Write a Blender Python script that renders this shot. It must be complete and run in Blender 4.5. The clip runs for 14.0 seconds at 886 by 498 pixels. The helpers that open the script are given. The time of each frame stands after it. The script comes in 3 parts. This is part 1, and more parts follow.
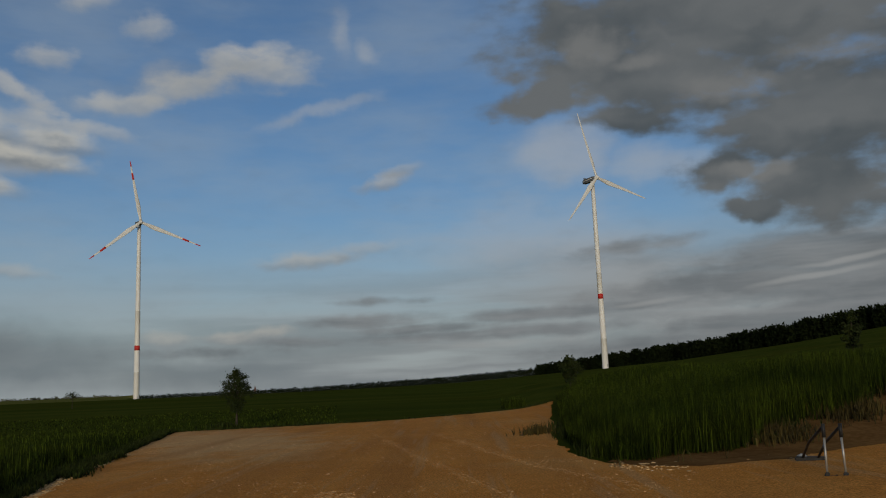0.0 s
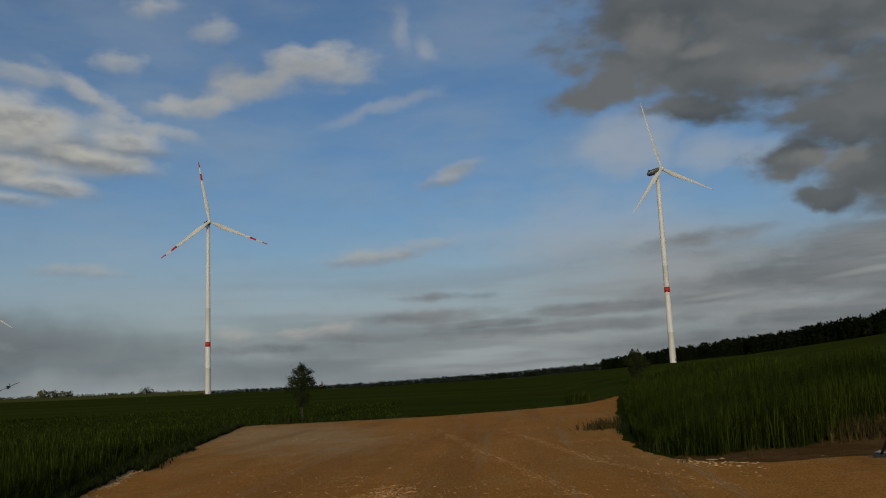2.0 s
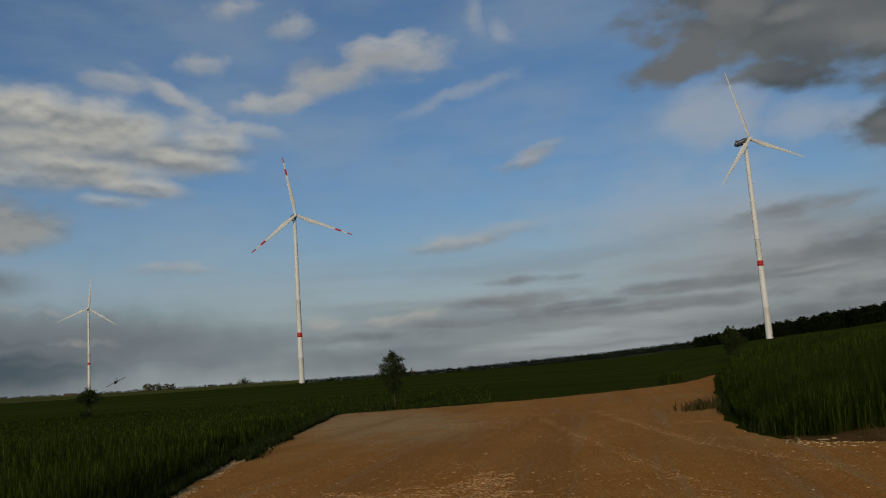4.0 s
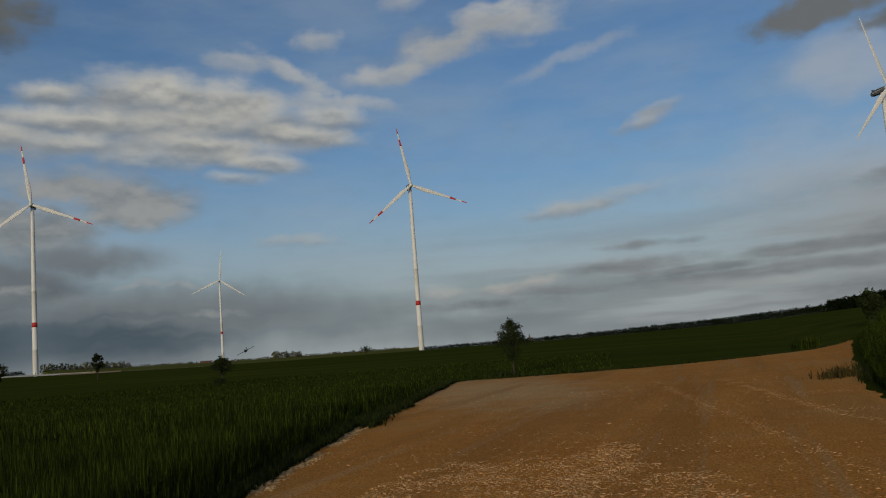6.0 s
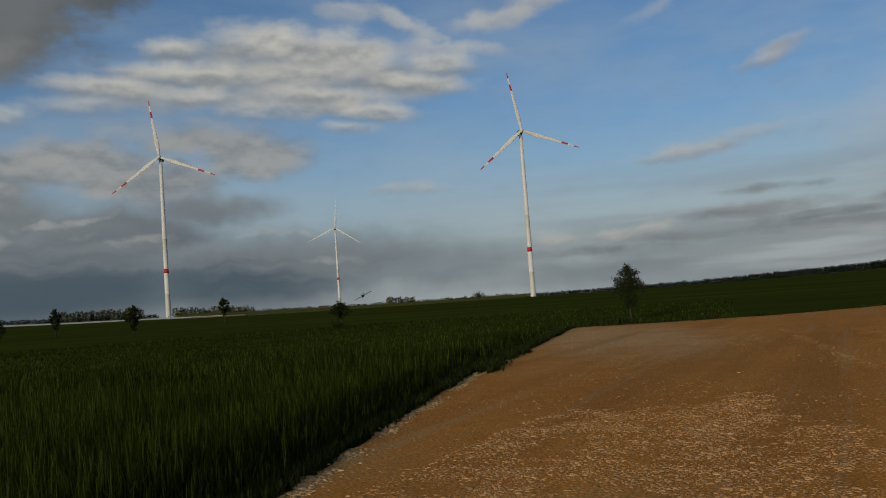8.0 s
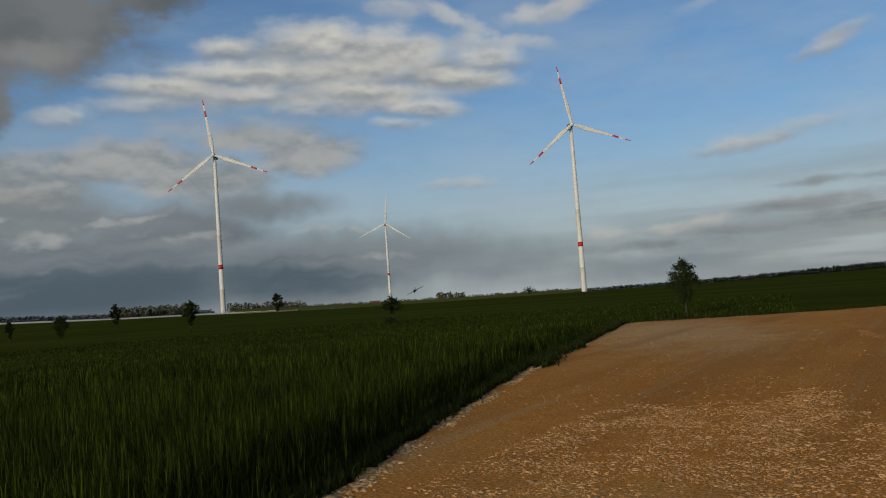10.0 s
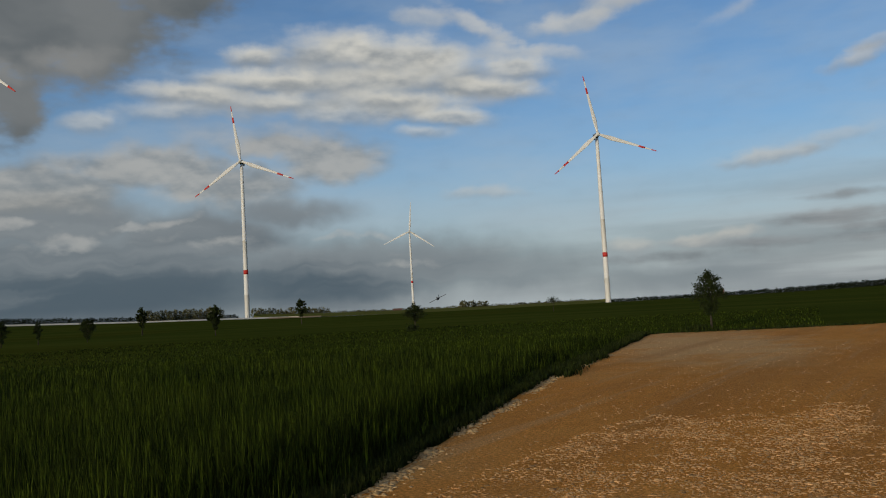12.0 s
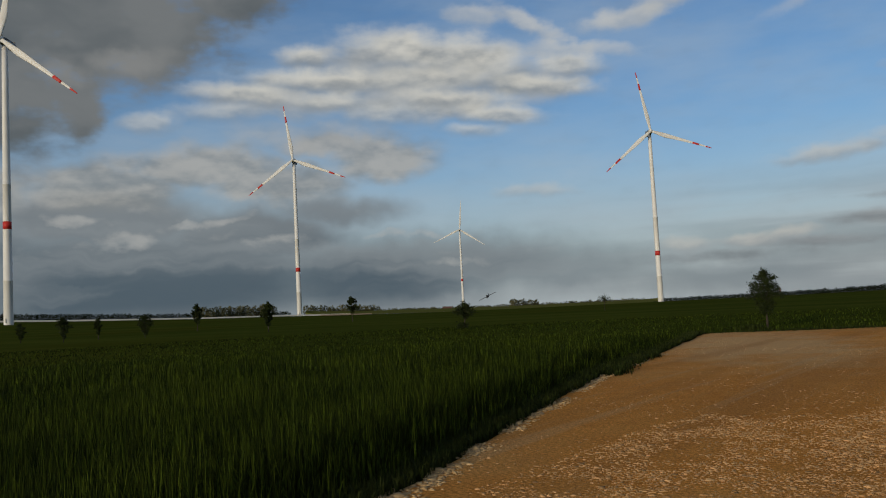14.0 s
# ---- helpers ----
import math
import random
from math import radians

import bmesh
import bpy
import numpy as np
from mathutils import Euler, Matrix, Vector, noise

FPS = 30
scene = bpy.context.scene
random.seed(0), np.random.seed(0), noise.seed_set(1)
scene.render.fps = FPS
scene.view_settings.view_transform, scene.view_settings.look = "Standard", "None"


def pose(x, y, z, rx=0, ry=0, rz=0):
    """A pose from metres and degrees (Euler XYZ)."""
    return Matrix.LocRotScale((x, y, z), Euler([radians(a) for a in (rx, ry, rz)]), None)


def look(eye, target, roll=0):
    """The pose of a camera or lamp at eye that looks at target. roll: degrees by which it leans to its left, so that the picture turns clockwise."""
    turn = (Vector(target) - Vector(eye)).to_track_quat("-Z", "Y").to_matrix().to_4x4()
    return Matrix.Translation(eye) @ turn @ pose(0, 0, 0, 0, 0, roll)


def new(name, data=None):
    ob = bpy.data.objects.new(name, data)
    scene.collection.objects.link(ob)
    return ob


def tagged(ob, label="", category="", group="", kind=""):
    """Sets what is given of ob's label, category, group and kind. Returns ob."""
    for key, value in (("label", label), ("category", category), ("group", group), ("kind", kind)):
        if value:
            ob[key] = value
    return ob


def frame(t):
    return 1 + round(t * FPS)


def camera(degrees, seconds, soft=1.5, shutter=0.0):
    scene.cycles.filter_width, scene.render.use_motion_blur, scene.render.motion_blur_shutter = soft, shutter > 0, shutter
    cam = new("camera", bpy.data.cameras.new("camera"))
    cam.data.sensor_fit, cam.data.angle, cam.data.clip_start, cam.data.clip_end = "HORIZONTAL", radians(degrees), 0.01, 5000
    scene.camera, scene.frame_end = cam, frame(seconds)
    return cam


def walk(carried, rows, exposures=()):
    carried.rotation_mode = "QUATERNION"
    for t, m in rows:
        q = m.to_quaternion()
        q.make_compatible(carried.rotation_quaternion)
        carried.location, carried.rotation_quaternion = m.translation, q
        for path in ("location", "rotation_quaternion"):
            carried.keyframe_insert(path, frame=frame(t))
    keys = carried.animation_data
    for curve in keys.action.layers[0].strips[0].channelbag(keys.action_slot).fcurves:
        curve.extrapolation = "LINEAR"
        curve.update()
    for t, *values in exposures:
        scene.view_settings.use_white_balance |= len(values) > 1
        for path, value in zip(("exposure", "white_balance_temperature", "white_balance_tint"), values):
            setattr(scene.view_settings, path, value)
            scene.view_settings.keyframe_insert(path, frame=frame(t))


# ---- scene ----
cam = camera(56.40, 14.0, soft=1.1)
PATH = [
    (0.0, pose(-0.000, 0.000, 1.694, 99.07, 2.34, 0.75)),
    (0.5, pose(0.019, 0.025, 1.679, 99.07, 2.01, 1.73)),
    (1.0, pose(0.040, 0.057, 1.677, 98.98, 2.27, 2.83)),
    (1.5, pose(0.049, 0.092, 1.679, 99.00, 2.62, 3.90)),
    (2.0, pose(0.068, 0.130, 1.672, 98.92, 2.44, 5.17)),
    (2.5, pose(0.072, 0.171, 1.671, 98.83, 2.75, 6.46)),
    (5.0, pose(-0.091, 0.393, 1.732, 97.07, 4.18, 15.55)),
    (5.5, pose(-0.095, 0.445, 1.742, 96.44, 4.05, 17.87)),
    (6.0, pose(-0.098, 0.525, 1.736, 96.52, 4.41, 19.36)),
    (6.5, pose(-0.147, 0.597, 1.730, 96.24, 4.87, 20.61)),
    (7.0, pose(-0.211, 0.662, 1.729, 95.06, 4.53, 23.15)),
    (7.5, pose(-0.275, 0.707, 1.734, 93.25, 3.66, 26.01)),
    (8.0, pose(-0.326, 0.722, 1.731, 93.39, 4.16, 27.07)),
    (10.5, pose(-0.418, 0.680, 1.707, 93.34, 3.37, 31.80)),
    (11.0, pose(-0.403, 0.672, 1.698, 93.73, 2.53, 32.79)),
    (11.5, pose(-0.401, 0.670, 1.694, 93.95, 2.79, 32.46)),
    (12.0, pose(-0.400, 0.673, 1.694, 94.00, 3.30, 32.14)),
    (12.5, pose(-0.400, 0.675, 1.691, 94.24, 3.15, 32.01)),
    (13.0, pose(-0.408, 0.674, 1.693, 94.27, 3.35, 31.82)),
    (13.5, pose(-0.400, 0.673, 1.685, 94.31, 3.56, 32.39)),
    (14.0, pose(-0.385, 0.674, 1.671, 94.06, 2.95, 35.60)),
]
walk(cam, PATH, [(0.0, -0.12), (2.5, -0.1), (7.5, 0.0), (10.5, 0.27), (12.5, 0.32), (14.0, 0.27)])

# ---- sun and sky ----
SUN_YAW, SUN_EL = 180.0, 10.0


def toward(yaw, el=0.0):
    a, e = radians(yaw), radians(el)
    return Vector((-math.sin(a) * math.cos(e), math.cos(a) * math.cos(e), math.sin(e)))


sun = new("sun", bpy.data.lights.new("sun", "SUN"))
sun.data.energy, sun.data.angle, sun.data.color = 1.68, radians(10), (1.0, 0.83, 0.58)
sun.matrix_world = look(toward(SUN_YAW, SUN_EL) * 50, (0, 0, 0))


class Nodes:
    """Builds a node tree in short lines."""

    def __init__(self, tree):
        self.tree = tree
        tree.nodes.clear()

    def add(self, kind, **sets):
        n = self.tree.nodes.new(kind)
        for key, value in sets.items():
            setattr(n, key, value)
        return n

    def link(self, a, b):
        self.tree.links.new(a, b)

    def put(self, socket, value):
        if isinstance(value, bpy.types.NodeSocket):
            self.link(value, socket)
        else:
            socket.default_value = value

    def math(self, op, a, b=0.0, c=None, clamp=False):
        n = self.add("ShaderNodeMath", operation=op, use_clamp=clamp)
        self.put(n.inputs[0], a)
        self.put(n.inputs[1], b)
        if c is not None:
            self.put(n.inputs[2], c)
        return n.outputs[0]

    def span(self, value, a, b, c=0.0, d=1.0, kind="SMOOTHSTEP"):
        n = self.add("ShaderNodeMapRange", interpolation_type=kind)
        for k, v in enumerate((value, a, b, c, d)):
            self.put(n.inputs[k], v)
        return n.outputs[0]

    def mix(self, fac, a, b, blend="MIX"):
        n = self.add("ShaderNodeMix", data_type="RGBA", blend_type=blend)
        self.put(n.inputs[0], fac)
        for socket, v in ((n.inputs[6], a), (n.inputs[7], b)):
            self.put(socket, (*v, 1) if isinstance(v, tuple) else v)
        return n.outputs[2]

    def noise(self, vector, scale, detail=4.0, rough=0.55, lac=2.0):
        n = self.add("ShaderNodeTexNoise")
        if vector is not None:
            self.link(vector, n.inputs["Vector"])
        for k, v in (("Scale", scale), ("Detail", detail), ("Roughness", rough), ("Lacunarity", lac)):
            n.inputs[k].default_value = v
        return n.outputs["Fac"]

    def vec(self, x=0.0, y=0.0, z=0.0):
        n = self.add("ShaderNodeCombineXYZ")
        for k, v in enumerate((x, y, z)):
            self.put(n.inputs[k], v)
        return n.outputs[0]

    def moved(self, vector, loc=(0, 0, 0), scale=(1, 1, 1), turn=0.0, kind="POINT"):
        n = self.add("ShaderNodeMapping", vector_type=kind)
        self.link(vector, n.inputs[0])
        n.inputs[1].default_value, n.inputs[2].default_value, n.inputs[3].default_value = loc, (0, 0, radians(turn)), scale
        return n.outputs[0]

    def after(self, vector, value):
        """The vector again, worked out only once the value is known: keeps long chains short in memory."""
        n = self.add("ShaderNodeVectorMath", operation="MULTIPLY_ADD")
        self.put(n.inputs[0], value)
        n.inputs[1].default_value = (1e-6, 1e-6, 1e-6)
        self.link(vector, n.inputs[2])
        return n.outputs[0]

    def length(self, vector):
        n = self.add("ShaderNodeVectorMath", operation="LENGTH")
        self.link(vector, n.inputs[0])
        return n.outputs["Value"]


# clouds: bearing to the right of north, height over the horizon, half width, half height (degrees), tilt, weight
STORM = [(-58.4, 18.9, 8.7, 4.0, 5, 1), (-48.6, 21.4, 4.1, 2.0, 21, 1), (-53.4, 17.6, 4.6, 1.9, 27, 1), (-59.3, 14.4, 1.9, 2.7, 4, 1), (-64.5, 15.5, 5.2, 5.7, 6, 1),
         (14.8, 19.8, 10.0, 2.8, -9, 1), (7.4, 19.1, 4.0, 1.2, 7, 1), (20.7, 22.6, 13.8, 3.8, -6, 1), (26.2, 15.9, 6.6, 4.2, -8, 1), (13.2, 17.1, 3.6, 1.2, -8, 1),
         (19.2, 13.0, 2.6, 1.5, 14, 1), (22.5, 15.0, 4.5, 2.2, -8, 1), (25.0, 11.4, 5.3, 2.6, -8, 1), (21.1, 10.2, 2.4, 0.9, -6, 1), (10.6, 23.0, 4.4, 2.6, -15, 1), (38, 16, 12, 9, 0, 1)]
PATCHES = [(19.5, 18.4, 3.4, 1.0, -6, 0.8), (10.9, 22.0, 2.0, 1.6, -6, 0.9), (20.6, 12.9, 2.6, 0.7, -5, 1), (14.1, 20.7, 2.6, 0.6, -7, 0.7), (-56.1, 16.9, 3.6, 0.9, 5, 0.9),
           (-59.4, 16.0, 1.6, 0.8, 0, 0.8), (27, 19.5, 4, 0.8, -4, 0.7)]
HEAPS = [(-38.3, 13.6, 4.2, 0.9, -2, 0.7), (-50.0, 13.8, 3.2, 0.7, 1, 0.55), (-32.9, 12.1, 2.2, 0.5, -3, 0.6), (-31.0, 16.3, 2.6, 1.6, -3, 0.85), (-34.0, 17.1, 3.3, 1.6, -2, 0.95),
         (-38.1, 17.7, 4.4, 1.5, -1, 1), (-44.3, 17.4, 2.0, 0.7, 1, 1), (-25.8, 15.9, 2.4, 0.85, -5, 0.9), (-36.6, 15.7, 6.0, 0.95, -2, 0.9), (-43.8, 15.8, 5.0, 0.72, -2, 1),
         (-28.3, 14.8, 4.0, 0.7, -7, 0.95), (-48.3, 14.9, 4.2, 0.72, -3, 0.95), (-42.5, 14.4, 2.6, 0.65, 0, 0.85), (-34.7, 14.3, 4.8, 0.75, -5, 1), (-31.2, 13.1, 3.6, 0.7, -7, 0.95),
         (-54.7, 13.0, 1.9, 0.7, 2, 0.6)]
BODIES = [(-37, 15.4, 8.5, 2.6, -2, 1), (-46, 14.6, 6, 1.4, -2, 0.9), (-29, 15.0, 4.5, 1.5, -3, 0.9), (-17, 20.6, 7, 1.3, 12, 0.6), (-44, 12.2, 7, 1.2, 0, 0.7)]
STRANDS = [(-32.4, 19.7, 1.9, 0.65, -12, 0.8), (-28.6, 18.9, 3.2, 0.65, -26, 0.9), (-26.4, 17.0, 2.2, 0.75, -10, 0.8), (-23.4, 16.8, 2.4, 0.5, -5, 0.6), (-12.1, 21.4, 2.8, 1.4, 0, 1),
           (-15.1, 21.8, 1.9, 1.0, 1, 0.9), (-17.7, 20.0, 3.6, 0.9, 15, 1), (-22.0, 18.6, 3.2, 0.7, 5, 0.95), (-26.8, 21.0, 1.6, 0.75, 5, 0.8), (-20.4, 23.5, 1.4, 1.0, 3, 0.7),
           (-24.6, 24.6, 1.8, 0.6, 5, 0.7)]
SCRAPS = [(-4.3, 13.8, 1.7, 0.55, 14, 0.85), (-3.1, 14.6, 1.6, 0.42, 11, 0.5), (-9.8, 8.5, 3.4, 0.55, 3, 0.85), (-5.9, 9.2, 2.6, 0.5, 4, 0.5), (-28.7, 7.7, 2.6, 0.5, -2, 0.6),
          (-19.0, 3.4, 1.8, 0.5, -4, 0.7), (-15.1, 3.35, 1.6, 0.42, -2, 0.85), (-12.9, 3.6, 1.9, 0.5, 3, 0.85)]
GREYS = [(-39.6, 10.5, 4.2, 1.5, -2, 1), (-43.1, 11.4, 3.2, 0.9, -1, 0.9), (-51.5, 10.0, 5.6, 1.5, 0, 1), (-58, 8.8, 6.5, 1.4, 0, 1), (-46.5, 9.0, 5.2, 1.5, -1, 1), (-66, 8.5, 6, 1.6, 0, 1)]
SLATES = [(-55.1, 2.6, 14, 4.2, -1, 1), (-58.0, 6.7, 7.5, 1.9, 0, 1), (-48.1, 5.4, 7.2, 2.0, -2, 1), (-42.8, 6.9, 5.2, 1.2, -2, 0.75), (-40.4, 2.2, 10.5, 3.2, -1, 0.85),
          (-34.0, 3.2, 10, 2.4, -2, 0.68), (-27, 2.2, 9, 2.0, -2, 0.5), (-18, 1.2, 12, 1.4, 0, 0.4), (-70, 4.5, 12, 4.2, 0, 1)]
GLINTS = [(-59.4, 6.7, 1.1, 0.42, 0, 1), (-56.9, 5.5, 1.7, 0.5, -1, 1), (-52.3, 6.3, 1.8, 0.26, -1, 0.8), (-50.2, 6.5, 1.6, 0.34, 7, 1), (-46.8, 5.1, 2.0, 0.45, 3, 0.9),
          (-37.2, 5.2, 3.3, 0.26, -3, 0.6), (-34.9, 3.3, 2.9, 0.3, -3, 0.6)]
STREAKS = [(3.9, 3.1, 11.2, 0.5, 1, 0.75), (7.8, 4.4, 8.1, 0.5, 2, 0.8), (12.7, 8.5, 4.2, 0.6, 4, 0.75), (17.3, 5.5, 8.4, 0.9, 3, 0.9), (22.5, 3.0, 8.5, 1.3, 5, 0.95),
           (24.5, 7.3, 7.5, 1.5, 4, 0.95), (-1.5, 3.6, 4.7, 0.42, 1, 0.8), (-10.1, 3.0, 5.5, 0.4, -1, 0.6), (15.2, 1.9, 10.0, 0.8, 3, 0.7), (-5.4, 4.3, 5.0, 0.55, 0, 0.75),
           (-5.2, 5.6, 4.0, 0.32, 0, 0.6), (-17.0, 2.5, 6.0, 0.5, 0, 0.55), (32, 4.5, 10, 3.5, 5, 1)]
SHINES = [(24.1, 5.7, 4.3, 0.22, 6, 1), (25.9, 6.5, 3.5, 0.2, 6, 1), (13.5, 4.6, 3.3, 0.2, 5, 0.8), (2.7, 2.4, 6.6, 0.34, 1, 0.7), (19.7, 2.0, 4.5, 0.22, 5, 0.8)]
WISPS = [(8.6, 15.4, 3.6, 2.4, -5, 1), (14.7, 13.9, 4.0, 1.4, -6, 0.9), (-9.0, 18.6, 4.6, 0.6, 14, 0.8), (-7.3, 24.0, 0.8, 1.6, 1, 0.6), (-5.3, 22.5, 1.1, 0.7, 0, 0.6),
         (6.2, 9.8, 9.0, 2.6, -2, 0.8), (-20, 10.0, 9, 0.8, 8, 0.3), (0, 12, 8, 2.4, 8, 0.35)]


def sky():
    world = bpy.data.worlds.new("sky")
    scene.world, world.use_nodes = world, True
    k = Nodes(world.node_tree)
    tex = k.add("ShaderNodeTexSky", sky_type="NISHITA", sun_disc=False, sun_elevation=radians(SUN_EL),
                sun_rotation=radians(360 - SUN_YAW), air_density=1.0, dust_density=0.6, ozone_density=2.5)
    place = k.add("ShaderNodeTexCoord").outputs["Generated"]
    sep = k.add("ShaderNodeSeparateXYZ")
    k.link(place, sep.inputs[0])
    x, y, z = sep.outputs
    bearing = k.math("MULTIPLY", k.math("ARCTAN2", x, y), 57.2958)
    el = k.math("MULTIPLY", k.math("ARCSINE", z), 57.2958)
    flat = k.vec(bearing, el)
    # soft round warps at two sizes
    warp_x = k.math("MULTIPLY_ADD", k.noise(flat, 0.24, 2, 0.45), 3.4, -1.7)
    warp_y = k.math("MULTIPLY_ADD", k.noise(k.moved(flat, (40, 7, 3)), 0.3, 2, 0.45), 1.8, -0.9)
    curl_x = k.math("MULTIPLY_ADD", k.noise(k.moved(flat, (12, 31, 0)), 0.9, 3, 0.5), 1.3, -0.65)
    curl_y = k.math("MULTIPLY_ADD", k.noise(k.moved(flat, (25, 3, 0)), 0.9, 3, 0.5), 0.75, -0.375)
    bent = k.vec(k.math("ADD", bearing, k.math("ADD", warp_x, curl_x)), k.math("ADD", el, k.math("ADD", warp_y, curl_y)))
    slim = k.vec(k.math("ADD", bearing, k.math("ADD", k.math("MULTIPLY", warp_x, 0.35), curl_x)), k.math("ADD", el, k.math("MULTIPLY_ADD", warp_y, 0.22, k.math("MULTIPLY", curl_y, 0.6))))
    calm = k.vec(k.math("MULTIPLY_ADD", warp_x, 0.4, bearing), k.math("MULTIPLY_ADD", warp_y, 0.22, el))
    billow = k.noise(k.moved(flat, (3, 5, 0), (0.30, 0.55, 1)), 1.0, 4, 0.48)
    lumps = k.noise(k.moved(flat, (8, 2, 0), (0.42, 0.85, 1)), 1.0, 5, 0.5)
    above = k.noise(k.moved(flat, (8, 2.4, 0), (0.42, 0.85, 1)), 1.0, 3, 0.5)
    relief = k.math("MULTIPLY_ADD", k.math("SUBTRACT", lumps, above), 1.25, 0.0)
    broad = k.noise(k.moved(bent, (11, 2, 0), (0.10, 0.24, 1)), 1.0, 3, 0.48)
    fine = k.noise(k.moved(calm, (1, 9, 0), (0.12, 1.0, 1), -4), 1.0, 4, 0.5)
    bands = k.noise(k.moved(bent, (5, 3, 0), (0.05, 0.40, 1)), 1.0, 4, 0.5)
    veil = k.noise(k.moved(flat, (6, 1, 0), (0.07, 0.24, 1), -14), 1.0, 5, 0.55)

    def cover(rows, at, ragged, detail, low, high, rim=1.7):
        field = 0.0
        for u, v, w, h, turn, weight in rows:
            here = at if field == 0.0 else k.after(at, field)
            d = k.length(k.moved(here, (u, v, 0), (w, h, 1), turn, "TEXTURE"))
            field = k.math("SMOOTH_MAX", field, k.span(d, rim, 0.1, 0.0, weight), 0.15)
        rough = k.math("MULTIPLY_ADD", detail, ragged, -0.5 * ragged)
        return k.span(k.math("ADD", field, k.math("MULTIPLY", rough, k.span(field, 0.0, 0.25))), low, high)

    def heap(colour, rows, at, ragged, dark, bright, opacity, outer=1.4, inner=0.3):
        """Puffs one before the other, each bright on top and grey below."""
        edge = k.math("MULTIPLY_ADD", lumps, ragged, -0.5 * ragged)
        for u, v, w, h, turn, weight in rows:
            own = k.moved(k.after(at, colour), (u, v, 0), (w, h, 1), turn, "TEXTURE")
            axis = k.add("ShaderNodeSeparateXYZ")
            k.link(own, axis.inputs[0])
            d = k.math("ADD", k.length(own), edge)
            lit = k.span(k.math("MULTIPLY_ADD", axis.outputs[1], 0.62, relief), -0.65, 0.55)
            colour = k.mix(k.span(d, outer, inner, 0.0, weight * opacity), colour, k.mix(lit, dark, bright))
        return colour

    colour = k.mix(1.0, tex.outputs[0], (0.64, 0.81, 0.99), "MULTIPLY")
    colour = k.mix(k.span(veil, 0.3, 0.75, 0.05, 0.38), colour, (3.1, 3.7, 4.2))
    colour = k.mix(k.span(el, 0.0, 14.0, 0.85, 0.0), colour, (3.35, 3.75, 3.95))
    colour = k.mix(k.math("MULTIPLY", cover(WISPS, bent, 0.9, veil, 0.05, 1.1), 0.6), colour, (3.9, 4.1, 4.3))
    # layered low streaks, thinning out upwards and to the left
    strata = k.noise(k.moved(calm, (2, 6, 0), (0.045, 0.50, 1), -5), 1.0, 4, 0.5)
    region = k.math("MULTIPLY", k.span(bearing, -40.0, 8.0), k.span(el, 9.5, 3.0))
    grey = k.mix(k.span(strata, 0.35, 0.65), (1.5, 1.66, 1.78), (3.5, 3.55, 3.55))
    colour = k.mix(k.math("MULTIPLY", region, k.span(strata, 0.64, 0.42, 0.1, 0.75)), colour, grey)
    layer = k.mix(k.span(bands, 0.35, 0.65), (1.65, 1.8, 1.88), (3.0, 3.05, 3.05))
    colour = k.mix(k.math("MULTIPLY", k.math("MULTIPLY", k.span(bearing, -4.0, 16.0), k.span(el, 11.0, 6.5)), k.span(veil, 0.25, 0.6, 0.45, 0.85)), colour, layer)
    grey = k.mix(k.span(fine, 0.25, 0.75), (1.2, 1.35, 1.45), (2.3, 2.4, 2.45))
    colour = k.mix(k.math("MULTIPLY", cover(STREAKS, calm, 1.0, lumps, 0.08, 0.85), 0.8), colour, grey)
    colour = k.mix(k.math("MULTIPLY", cover(SHINES, calm, 0.9, lumps, 0.15, 1.2), 0.6), colour, (3.5, 3.55, 3.5))
    # the dark bank: bluest and darkest low down, paler at the land and where it thins out
    slate = k.mix(k.span(el, 2.0, 8.0), (0.55, 0.80, 1.02), (1.5, 1.68, 1.8))
    slate = k.mix(k.span(el, 1.3, 0.0, 0.0, 0.5), slate, (1.35, 1.55, 1.72))
    slate = k.mix(k.span(bands, 0.40, 0.68, 0.0, 0.6), slate, (2.0, 2.2, 2.3))
    slate = k.mix(k.math("MULTIPLY", k.span(relief, 0.05, 0.4), k.span(el, 2.5, 5.0, 0.0, 0.4)), slate, (2.5, 2.6, 2.6))
    colour = k.mix(k.math("MULTIPLY", cover(SLATES, bent, 0.35, bands, 0.0, 0.85), 0.96), colour, slate)
    tan = k.mix(k.span(k.math("ADD", broad, k.math("MULTIPLY", relief, 0.5)), 0.3, 0.7), (1.7, 1.85, 1.9), (3.2, 3.15, 2.95))
    colour = k.mix(k.math("MULTIPLY", cover(GREYS, bent, 0.8, billow, 0.08, 0.85), 0.85), colour, tan)
    colour = k.mix(k.math("MULTIPLY", cover(GLINTS, bent, 1.9, lumps, 0.18, 1.1), 0.55), colour, (3.6, 3.6, 3.45))
    colour = heap(colour, SCRAPS, slim, 1.5, (2.3, 2.45, 2.55), (4.3, 4.15, 3.75), 0.75)
    colour = heap(colour, STRANDS, slim, 1.7, (2.9, 3.2, 3.5), (4.9, 4.75, 4.3), 0.74)
    body = k.mix(k.span(billow, 0.3, 0.7), (2.0, 2.25, 2.45), (3.2, 3.25, 3.2))
    colour = k.mix(k.math("MULTIPLY", cover(BODIES, bent, 0.8, billow, 0.1, 1.0), 0.7), colour, body)
    colour = heap(colour, HEAPS, slim, 1.0, (2.0, 2.2, 2.35), (5.3, 5.1, 4.5), 0.86)
    dusk = k.mix(k.span(broad, 0.28, 0.68), (0.76, 0.88, 0.94), (1.38, 1.46, 1.47))
